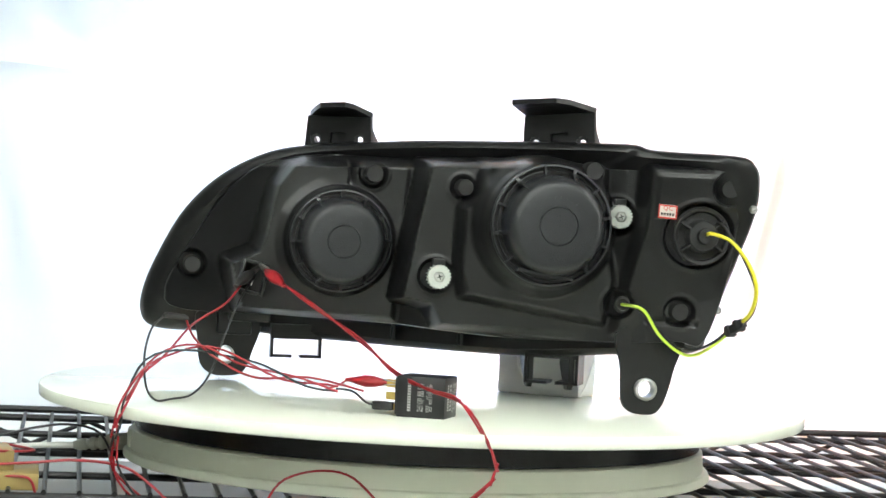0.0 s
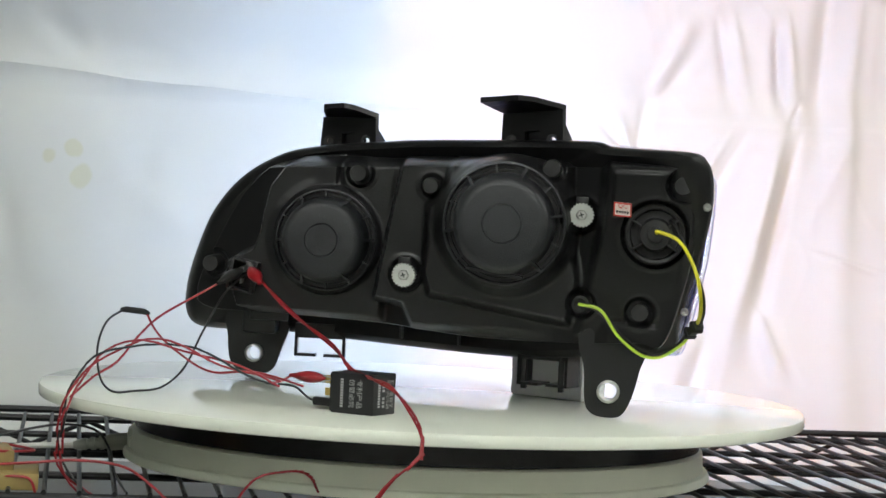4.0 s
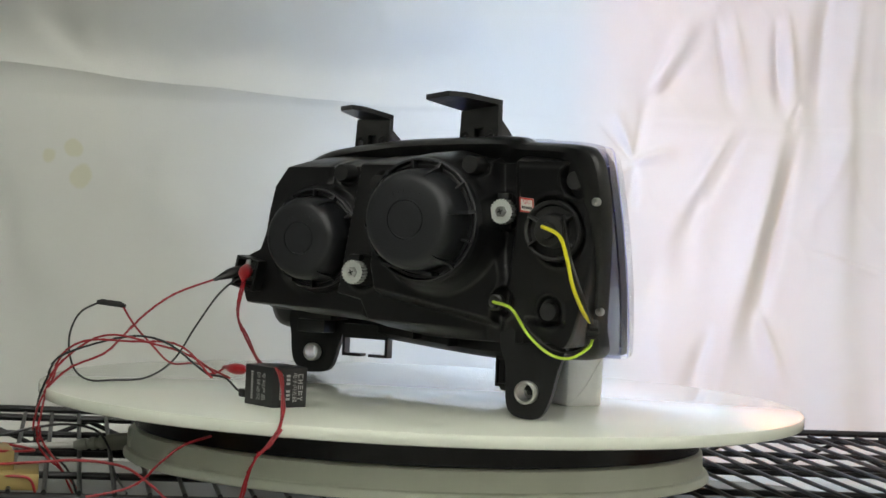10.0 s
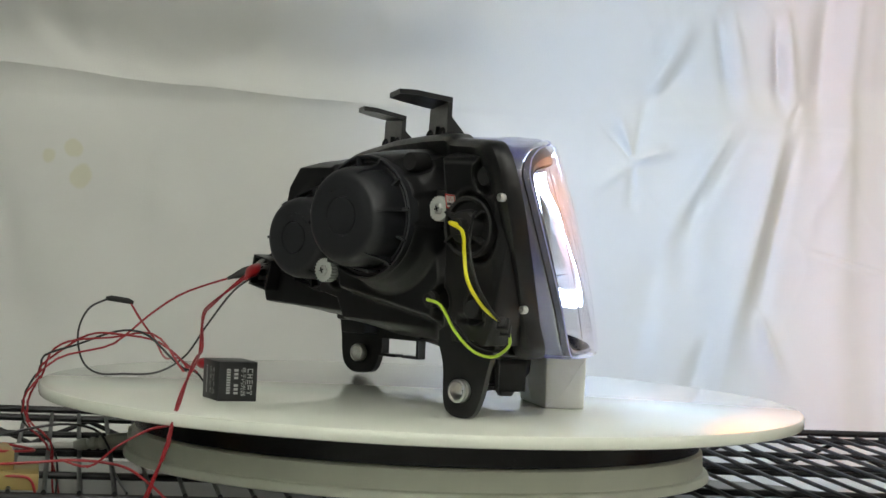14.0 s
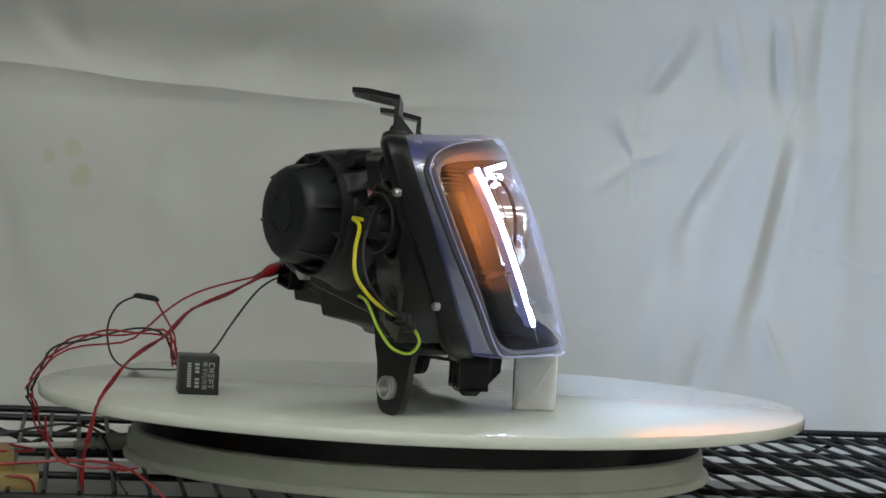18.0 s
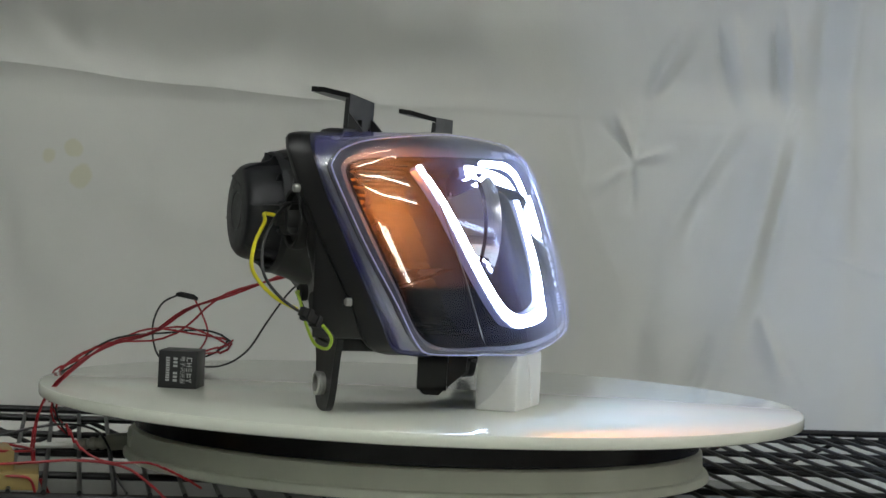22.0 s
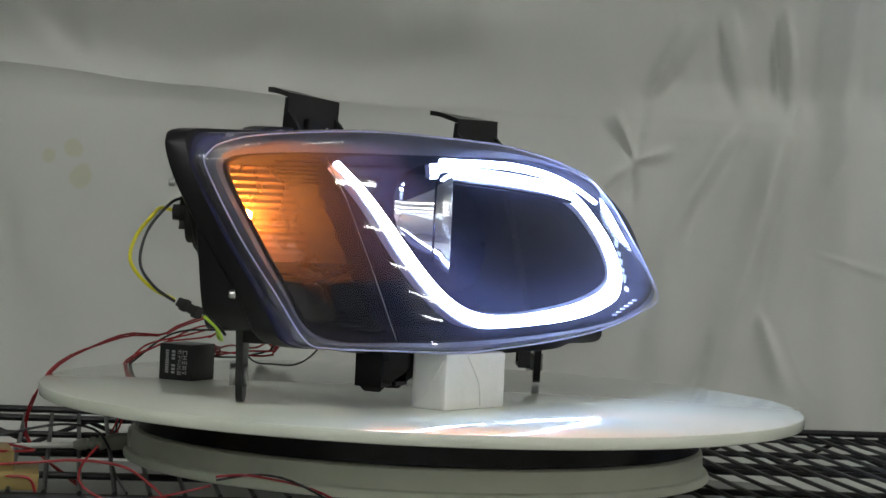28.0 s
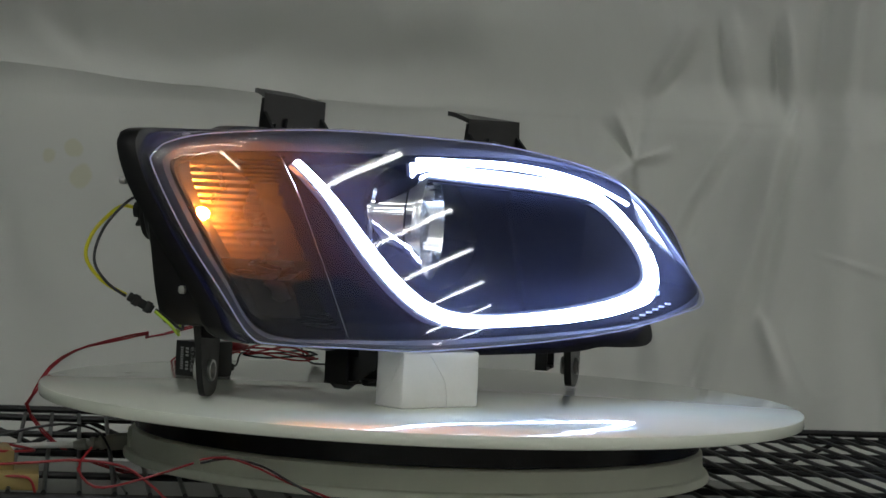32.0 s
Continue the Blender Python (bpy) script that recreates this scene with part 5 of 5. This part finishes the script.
tube(bm, [Vector((-0.187, -0.179, 0.0626)), Vector((-0.1845, -0.176, 0.063)), Vector((-0.174, -0.166, 0.0615)), Vector((-0.171, -0.163, 0.060))], [0.0016, 0.0024, 0.0024, 0.0015], 10)
part("plug_sleeve", bm, RUBBER, LOOP, "black sleeve")
BOOT = thing("plug_boot", pose(0, 0, 0), "black sleeved plug on the lowest relay pin", "plug")
bm = bmesh.new()
box(bm, 0, 0, 0, 0.016, 0.0055, 0.0062, 0.0012, pose(-0.0257, -0.1865, 0.0058, 0, 0, -17))
part("sleeve", bm, RUBBER, BOOT)


# ---- leads that are drawn along as the disc turns ----
BUNDLE = {}
BUNDLE[0] = [(-0.06,-0.187,0.016),(-0.09,-0.194,0.022),(-0.126,-0.201,0.034),(-0.158,-0.208,0.043),(-0.189,-0.214,0.034),(-0.203,-0.221,0.012),(-0.209,-0.233,-0.009),(-0.211,-0.233,-0.035),(-0.205,-0.233,-0.05),(-0.19,-0.233,-0.065)]
BUNDLE[3] = [(-0.092,-0.173,0.016),(-0.12,-0.176,0.024),(-0.161,-0.178,0.037),(-0.19,-0.18,0.043),(-0.221,-0.183,0.034),(-0.237,-0.185,0.015),(-0.244,-0.197,-0.004),(-0.247,-0.197,-0.033),(-0.24,-0.197,-0.052),(-0.219,-0.197,-0.072)]
BUNDLE[6] = [(-0.122,-0.154,0.016),(-0.151,-0.151,0.029),(-0.189,-0.148,0.042),(-0.219,-0.145,0.041),(-0.248,-0.142,0.026),(-0.266,-0.139,0.004),(-0.271,-0.151,-0.016),(-0.272,-0.151,-0.043),(-0.263,-0.151,-0.061),(-0.242,-0.151,-0.079)]
BUNDLE[9] = [(-0.148,-0.129,0.016),(-0.175,-0.127,0.034),(-0.209,-0.125,0.041),(-0.239,-0.123,0.039),(-0.264,-0.121,0.024),(-0.276,-0.119,0.002),(-0.28,-0.131,-0.02),(-0.279,-0.131,-0.042),(-0.263,-0.131,-0.058),(-0.245,-0.131,-0.082)]
BUNDLE[14] = [(-0.18,-0.078,0.016),(-0.208,-0.065,0.039),(-0.24,-0.052,0.039),(-0.268,-0.04,0.032),(-0.294,-0.027,0.018),(-0.303,-0.014,0.001),(-0.311,-0.026,-0.017),(-0.308,-0.026,-0.037),(-0.289,-0.026,-0.054),(-0.283,-0.026,-0.098)]
BUNDLE[17] = [(-0.192,-0.042,0.016),(-0.212,-0.031,0.04),(-0.245,-0.019,0.038),(-0.273,-0.008,0.031),(-0.297,0.003,0.018),(-0.31,0.014,0.0),(-0.319,0.026,-0.019),(-0.313,0.026,-0.033),(-0.3,0.026,-0.06),(-0.279,0.026,-0.078)]
BUNDLE[20] = [(-0.196,-0.005,0.016),(-0.168,-0.001,0.033),(-0.203,0.002,0.039),(-0.235,0.006,0.038),(-0.271,0.01,0.027),(-0.305,0.014,-0.002),(-0.311,0.026,-0.014),(-0.311,0.026,-0.024),(-0.303,0.026,-0.037),(-0.288,0.026,-0.064)]
BUNDLE[23] = [(-0.194,0.032,0.016),(-0.151,0.039,0.029),(-0.175,0.046,0.038),(-0.213,0.053,0.037),(-0.26,0.06,0.02),(-0.291,0.067,0.001),(-0.299,0.079,-0.009),(-0.301,0.079,-0.019),(-0.301,0.079,-0.037),(-0.288,0.079,-0.049)]
BUNDLE[25] = [(-0.188,0.056,0.016),(-0.142,0.066,0.03),(-0.169,0.076,0.036),(-0.208,0.086,0.036),(-0.256,0.097,0.018),(-0.281,0.107,0.0),(-0.286,0.119,-0.012),(-0.286,0.119,-0.021),(-0.285,0.119,-0.041),(-0.275,0.119,-0.055)]
BUNDLE[28] = [(-0.175,0.09,0.016),(-0.123,0.103,0.021),(-0.153,0.117,0.037),(-0.193,0.13,0.034),(-0.233,0.143,0.018),(-0.256,0.157,0.0),(-0.261,0.169,-0.012),(-0.262,0.169,-0.024),(-0.261,0.169,-0.044),(-0.267,0.169,-0.065)]
BUNDLE[32] = [(-0.152,0.124,0.016),(-0.093,0.14,0.013),(-0.111,0.156,0.018),(-0.152,0.172,0.015),(-0.193,0.189,0.015),(-0.22,0.205,-0.0),(-0.224,0.217,-0.014),(-0.225,0.217,-0.027),(-0.229,0.217,-0.042),(-0.234,0.217,-0.063)]
LEAD = {}
LEAD[0] = [(-0.118,-0.081,0.092),(-0.08,-0.117,0.07),(-0.044,-0.153,0.049),(-0.018,-0.189,0.03),(0.007,-0.225,0.022),(0.028,-0.261,0.018),(0.044,-0.297,-0.0),(0.053,-0.309,-0.019),(0.051,-0.309,-0.029),(0.036,-0.309,-0.044)]
LEAD[3] = [(-0.13,-0.059,0.092),(-0.089,-0.099,0.063),(-0.054,-0.139,0.043),(-0.039,-0.179,0.029),(-0.021,-0.22,0.026),(-0.006,-0.26,0.023),(0.014,-0.3,0.004),(0.019,-0.312,-0.014),(0.002,-0.312,-0.031),(-0.009,-0.312,-0.046)]
LEAD[6] = [(-0.139,-0.034,0.092),(-0.121,-0.078,0.066),(-0.096,-0.123,0.047),(-0.076,-0.167,0.032),(-0.057,-0.211,0.028),(-0.04,-0.255,0.022),(-0.03,-0.299,0.004),(-0.033,-0.311,-0.015),(-0.047,-0.311,-0.029),(-0.061,-0.311,-0.049)]
LEAD[9] = [(-0.143,-0.008,0.092),(-0.138,-0.056,0.062),(-0.122,-0.103,0.04),(-0.106,-0.15,0.027),(-0.088,-0.197,0.027),(-0.078,-0.244,0.016),(-0.074,-0.291,0.005),(-0.078,-0.303,-0.009),(-0.093,-0.303,-0.025),(-0.101,-0.303,-0.052)]
LEAD[14] = [(-0.139,0.035,0.092),(-0.166,-0.012,0.066),(-0.17,-0.059,0.057),(-0.166,-0.106,0.034),(-0.165,-0.154,0.029),(-0.168,-0.201,0.012),(-0.169,-0.248,-0.006),(-0.171,-0.26,-0.022),(-0.178,-0.26,-0.042),(-0.185,-0.26,-0.061)]
LEAD[17] = [(-0.129,0.061,0.092),(-0.16,0.016,0.071),(-0.182,-0.03,0.059),(-0.192,-0.075,0.039),(-0.201,-0.12,0.031),(-0.207,-0.165,0.019),(-0.214,-0.211,0.001),(-0.217,-0.223,-0.016),(-0.222,-0.223,-0.04),(-0.225,-0.223,-0.068)]
LEAD[20] = [(-0.116,0.084,0.092),(-0.153,0.044,0.073),(-0.186,0.004,0.059),(-0.207,-0.037,0.043),(-0.228,-0.077,0.031),(-0.243,-0.117,0.022),(-0.256,-0.157,-0.001),(-0.26,-0.169,-0.028),(-0.262,-0.169,-0.053),(-0.255,-0.169,-0.077)]
LEAD[23] = [(-0.098,0.104,0.092),(-0.165,0.072,0.066),(-0.194,0.039,0.055),(-0.217,0.006,0.037),(-0.244,-0.026,0.031),(-0.265,-0.059,0.015),(-0.285,-0.092,-0.007),(-0.292,-0.104,-0.032),(-0.291,-0.104,-0.058),(-0.274,-0.104,-0.087)]
LEAD[25] = [(-0.084,0.116,0.092),(-0.166,0.08,0.061),(-0.194,0.045,0.05),(-0.217,0.009,0.037),(-0.244,-0.026,0.031),(-0.264,-0.062,0.017),(-0.283,-0.097,-0.003),(-0.289,-0.109,-0.032),(-0.286,-0.109,-0.055),(-0.261,-0.109,-0.077)]
LEAD[28] = [(-0.061,0.129,0.092),(-0.196,0.11,0.042),(-0.218,0.091,0.031),(-0.243,0.072,0.031),(-0.264,0.053,0.024),(-0.293,0.033,0.009),(-0.307,0.014,-0.011),(-0.319,0.026,-0.042),(-0.311,0.026,-0.063),(-0.273,0.026,-0.091)]
LEAD[32] = [(-0.033,0.139,0.092),(-0.216,0.118,0.031),(-0.233,0.097,0.031),(-0.258,0.077,0.025),(-0.283,0.056,0.018),(-0.302,0.035,0.004),(-0.312,0.014,-0.018),(-0.317,0.026,-0.033),(-0.284,0.026,-0.064),(-0.228,0.026,-0.08)]
RED_LEAD = {}
RED_LEAD[0] = [(-0.138,-0.076,0.087),(-0.149,-0.1,0.07),(-0.166,-0.124,0.058),(-0.173,-0.148,0.051),(-0.186,-0.172,0.033),(-0.197,-0.196,0.022),(-0.205,-0.219,0.006)]
RED_LEAD[3] = [(-0.15,-0.051,0.087),(-0.174,-0.071,0.07),(-0.197,-0.092,0.055),(-0.208,-0.113,0.041),(-0.22,-0.134,0.023),(-0.233,-0.155,0.013),(-0.243,-0.176,0.0)]
RED_LEAD[6] = [(-0.156,-0.023,0.087),(-0.19,-0.042,0.07),(-0.209,-0.062,0.057),(-0.223,-0.081,0.042),(-0.235,-0.101,0.024),(-0.251,-0.12,0.014),(-0.266,-0.14,0.002)]
RED_LEAD[9] = [(-0.158,0.006,0.087),(-0.198,-0.015,0.071),(-0.221,-0.035,0.053),(-0.233,-0.056,0.036),(-0.243,-0.077,0.024),(-0.263,-0.098,0.014),(-0.276,-0.119,-0.0)]
RED_LEAD[14] = [(-0.149,0.054,0.087),(-0.195,0.043,0.07),(-0.221,0.031,0.052),(-0.239,0.02,0.035),(-0.253,0.009,0.025),(-0.287,-0.003,0.016),(-0.303,-0.014,0.003)]
RED_LEAD[17] = [(-0.135,0.081,0.087),(-0.191,0.07,0.07),(-0.215,0.059,0.055),(-0.231,0.048,0.039),(-0.246,0.037,0.027),(-0.292,0.025,0.018),(-0.31,0.014,0.0)]
RED_LEAD[20] = [(-0.118,0.105,0.087),(-0.167,0.09,0.073),(-0.193,0.075,0.058),(-0.214,0.06,0.039),(-0.235,0.045,0.027),(-0.274,0.029,0.023),(-0.304,0.014,-0.001)]
RED_LEAD[23] = [(-0.096,0.126,0.087),(-0.155,0.116,0.07),(-0.175,0.106,0.057),(-0.19,0.096,0.04),(-0.212,0.086,0.028),(-0.258,0.076,0.023),(-0.291,0.067,0.002)]
RED_LEAD[25] = [(-0.08,0.137,0.087),(-0.156,0.132,0.062),(-0.169,0.127,0.052),(-0.183,0.122,0.037),(-0.201,0.117,0.026),(-0.244,0.112,0.021),(-0.281,0.107,0.001)]
RED_LEAD[28] = [(-0.053,0.149,0.087),(-0.166,0.15,0.038),(-0.176,0.152,0.03),(-0.195,0.153,0.025),(-0.22,0.154,0.021),(-0.239,0.156,0.012),(-0.256,0.157,0.001)]
RED_LEAD[32] = [(-0.021,0.157,0.087),(-0.174,0.165,0.022),(-0.182,0.173,0.019),(-0.193,0.181,0.015),(-0.201,0.189,0.011),(-0.211,0.197,0.006),(-0.22,0.205,0.0)]
LOOSE = {}
LOOSE[0] = [(-0.102,-0.26,-0.058),(-0.091,-0.26,-0.042),(-0.068,-0.262,-0.034),(-0.045,-0.258,-0.037),(-0.025,-0.245,-0.056)]
LOOSE[3] = [(-0.117,-0.26,-0.058),(-0.103,-0.26,-0.042),(-0.083,-0.262,-0.036),(-0.064,-0.258,-0.039),(-0.056,-0.245,-0.058)]
LOOSE[6] = [(-0.146,-0.26,-0.06),(-0.133,-0.26,-0.044),(-0.114,-0.262,-0.033),(-0.1,-0.258,-0.025),(-0.093,-0.245,-0.022)]
LOOSE[9] = [(-0.21,-0.26,-0.06),(-0.18,-0.26,-0.05),(-0.165,-0.262,-0.035),(-0.15,-0.258,-0.023),(-0.134,-0.245,-0.017)]
LOOSE[14] = [(-0.242,-0.26,-0.035),(-0.223,-0.26,-0.038),(-0.204,-0.262,-0.023),(-0.185,-0.258,-0.012),(-0.174,-0.245,-0.01)]
LOOSE[17] = [(-0.255,-0.26,-0.007),(-0.252,-0.26,-0.022),(-0.242,-0.262,-0.037),(-0.219,-0.258,-0.04),(-0.198,-0.245,-0.033)]
LOOSE[20] = [(-0.253,-0.26,-0.008),(-0.248,-0.26,-0.026),(-0.23,-0.262,-0.034),(-0.202,-0.258,-0.036),(-0.17,-0.245,-0.047)]
LOOSE[23] = [(-0.231,-0.26,-0.017),(-0.221,-0.26,-0.028),(-0.199,-0.262,-0.035),(-0.169,-0.258,-0.035),(-0.138,-0.245,-0.054)]
LOOSE[25] = [(-0.218,-0.26,-0.061),(-0.211,-0.26,-0.043),(-0.192,-0.262,-0.035),(-0.157,-0.258,-0.039),(-0.122,-0.245,-0.059)]
LOOSE[28] = [(-0.218,-0.26,-0.024),(-0.23,-0.26,-0.04),(-0.226,-0.262,-0.053),(-0.199,-0.258,-0.062),(-0.142,-0.245,-0.05)]
LOOSE[32] = [(-0.223,-0.26,-0.026),(-0.231,-0.26,-0.04),(-0.218,-0.262,-0.052),(-0.192,-0.258,-0.047),(-0.155,-0.245,-0.035)]
FERRULE_LEAD = {}
FERRULE_LEAD[0] = [(-0.081,-0.262,-0.091),(-0.065,-0.262,-0.089),(-0.05,-0.262,-0.088),(-0.034,-0.262,-0.089),(-0.011,-0.262,-0.092)]
FERRULE_LEAD[20] = [(-0.097,-0.262,-0.073),(-0.082,-0.262,-0.07),(-0.066,-0.262,-0.069),(-0.043,-0.262,-0.07),(-0.012,-0.262,-0.076)]
FERRULE_LEAD[23] = [(-0.11,-0.262,-0.053),(-0.09,-0.262,-0.05),(-0.075,-0.262,-0.048),(-0.056,-0.262,-0.048),(-0.028,-0.262,-0.054)]
FERRULE_LEAD[25] = [(-0.114,-0.262,-0.048),(-0.095,-0.262,-0.044),(-0.075,-0.262,-0.044),(-0.056,-0.262,-0.047),(-0.028,-0.262,-0.055)]
FERRULE_LEAD[28] = [(-0.135,-0.262,-0.042),(-0.114,-0.262,-0.039),(-0.091,-0.262,-0.041),(-0.071,-0.262,-0.047),(-0.051,-0.262,-0.056)]
FERRULE_LEAD[32] = [(-0.147,-0.262,-0.031),(-0.13,-0.262,-0.028),(-0.107,-0.262,-0.033),(-0.083,-0.262,-0.044),(-0.051,-0.262,-0.056)]


def chain(name, keys, count, strands, label):
    """A lead of short stiff pieces, each keyed along the lead's run at the given times."""
    t = thing(name, pose(0, 0, 0), label, "wire", "test leads")
    runs = {k: spline(v, count + 1) for k, v in keys.items()}
    made = []
    for i in range(count):
        L = max((r[i + 1] - r[i]).length for r in runs.values()) * 1.06 + 0.001
        bm = bmesh.new()
        nseg = 6
        for j, (mt, off) in enumerate(strands):
            k0 = len(bm.faces)
            pts = []
            for s in range(nseg + 1):
                a = 0.55 * (i + s / nseg) + 2 * math.pi * j / len(strands)
                pts.append(Vector((off * math.cos(a), off * math.sin(a), L * (s / nseg - 0.5))))
            tube(bm, pts, 0.00088, 6)
            bm.faces.ensure_lookup_table()
            for f in bm.faces[k0:]:
                f.material_index = j
        p = part("wire_piece", bm, strands[0][0], t)
        for mt, _ in strands[1:]:
            p.data.materials.append(mt)
        rows = []
        for k in sorted(runs):
            a, b = runs[k][i], runs[k][i + 1]
            q = (b - a).to_track_quat("Z", "X")
            rows.append((k, Matrix.Translation((a + b) / 2) @ q.to_matrix().to_4x4()))
        made.append((p, rows))
    return made


CHAIN = []
CHAIN += chain("wire_bundle", BUNDLE, 34, ((RED, 0.0024), (BLK_WIRE, 0.0024), (RED, 0.0024)), "loosely twisted red and black test leads")
CHAIN += chain("twin_lead", LEAD, 34, ((RED, 0.0009), (RED, 0.0009)), "twisted red twin lead over the disc")
CHAIN += chain("red_lead", RED_LEAD, 20, ((RED, 0.0),), "thin red lead from the black clip")
CHAIN += chain("loose_lead", LOOSE, 18, ((RED, 0.0),), "loose red wire lying by the base")
CHAIN += chain("ferrule_lead", FERRULE_LEAD, 12, ((RED, 0.0011), (BLK_WIRE, 0.0011)), "red and black wire by the base")


# ---- clutter on the shelf ----
def clutter():
    t = thing("power_cable", pose(0, 0, 0), "white cable with a ribbed grey plug in the turntable base", "cable")
    wire("cable", [(-0.42, -0.03, -0.060), (-0.348, -0.022, -0.0585), (-0.304, -0.02, -0.0545), (-0.270, -0.02, -0.0525)], 0.0024, WHITE_PVC, t)
    prof = [(0.272, 0.0030), (0.268, 0.0045), (0.262, 0.0048), (0.2615, 0.0038), (0.259, 0.0038), (0.2585, 0.0052), (0.255, 0.0052), (0.2545, 0.0042), (0.252, 0.0042), (0.2515, 0.0056), (0.2485, 0.0056), (0.248, 0.0048), (0.246, 0.0048), (0.2455, 0.0066), (0.226, 0.0068)]
    bm = bmesh.new()
    tube(bm, [Vector((-x, -0.02, -0.0525 + (0.272 - x) * 0.12)) for x, r in prof], [r for x, r in prof], 14)
    part("plug", bm, PLUG, t, "ribbed grey plug")
    j = thing("jack_housing", pose(-0.2195, -0.028, -0.0465, 0, 0, 6), "cream socket block on the turntable base", "socket")
    bm = bmesh.new()
    box(bm, 0, 0, 0, 0.018, 0.030, 0.022, 0.002)
    part("block", bm, BASE, j)
    b = thing("wood_block", pose(-0.296, -0.215, -0.060, 0, 0, 10), "yellow wooden offcut with wires across it", "wood")
    bm = bmesh.new()
    box(bm, 0, 0, 0.006, 0.060, 0.055, 0.012, 0.001)
    part("lower_board", bm, WOOD, b)
    bm = bmesh.new()
    box(bm, -0.012, 0.004, 0.0195, 0.046, 0.045, 0.014, 0.001, Matrix.Rotation(radians(6), 4, "Z"))
    part("upper_board", bm, WOOD, b)
    for nm, pts, mt, lab in (("red_wire", [(-0.34, -0.232, -0.046), (-0.296, -0.232, -0.0435), (-0.268, -0.232, -0.041), (-0.236, -0.232, -0.038), (-0.204, -0.232, -0.041), (-0.183, -0.240, -0.052), (-0.166, -0.25, -0.064), (-0.150, -0.26, -0.066)], RED, "thin red wire arched over the shelf"),
                             ("black_wire", [(-0.40, -0.05, -0.056), (-0.334, -0.05, -0.046), (-0.299, -0.05, -0.037), (-0.273, -0.05, -0.033), (-0.250, -0.05, -0.037), (-0.238, -0.06, -0.050), (-0.225, -0.12, -0.060), (-0.205, -0.20, -0.064)], BLK_WIRE, "thin black wire arched behind the plug"),
                             ("red_wire", [(-0.34, -0.24, -0.050), (-0.296, -0.24, -0.0505), (-0.276, -0.24, -0.050), (-0.267, -0.24, -0.052), (-0.263, -0.24, -0.062), (-0.261, -0.24, -0.075)], RED, "short red wire hanging over the shelf edge"),
                             ("red_wire", [(-0.34, -0.235, -0.030), (-0.300, -0.235, -0.0335), (-0.280, -0.225, -0.0345), (-0.272, -0.20, -0.036), (-0.30, -0.17, -0.036)], RED, "red wire across the wooden offcut")):
        w = thing(nm, pose(0, 0, 0), lab, "wire")
        wire("strand", pts, 0.0010, mt, w, n=50)


clutter()


# ---- moving things ----
def motions():
    riders = (LAMP, BOX, FLASHER, RED_CLIP, BLACK_CLIP, PIN_CLIP, LOOP, BOOT)
    walk(DISC_OB, [(t, pose(0.0024, 0, 0, 0, 0, -a)) for t, a in TURN])
    for ob in riders:
        m = ob.matrix_basis.copy()
        walk(ob, [(t, pose(0, 0, 0, 0, 0, -a) @ m) for t, a in TURN])
    # the added blocker makes the indicator flash three times in two seconds
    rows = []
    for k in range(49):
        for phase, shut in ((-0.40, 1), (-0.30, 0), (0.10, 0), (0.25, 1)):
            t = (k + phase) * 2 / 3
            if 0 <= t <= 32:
                rows.append((t, BLOCKER_AXIS @ Matrix.Translation((0, 0, 0 if shut else -0.0155))))
    walk(BLOCKER, [(0.0, rows[0][1])] + rows + [(32.0, rows[-1][1])])
    for ob, rows in CHAIN:
        walk(ob, rows)


motions()
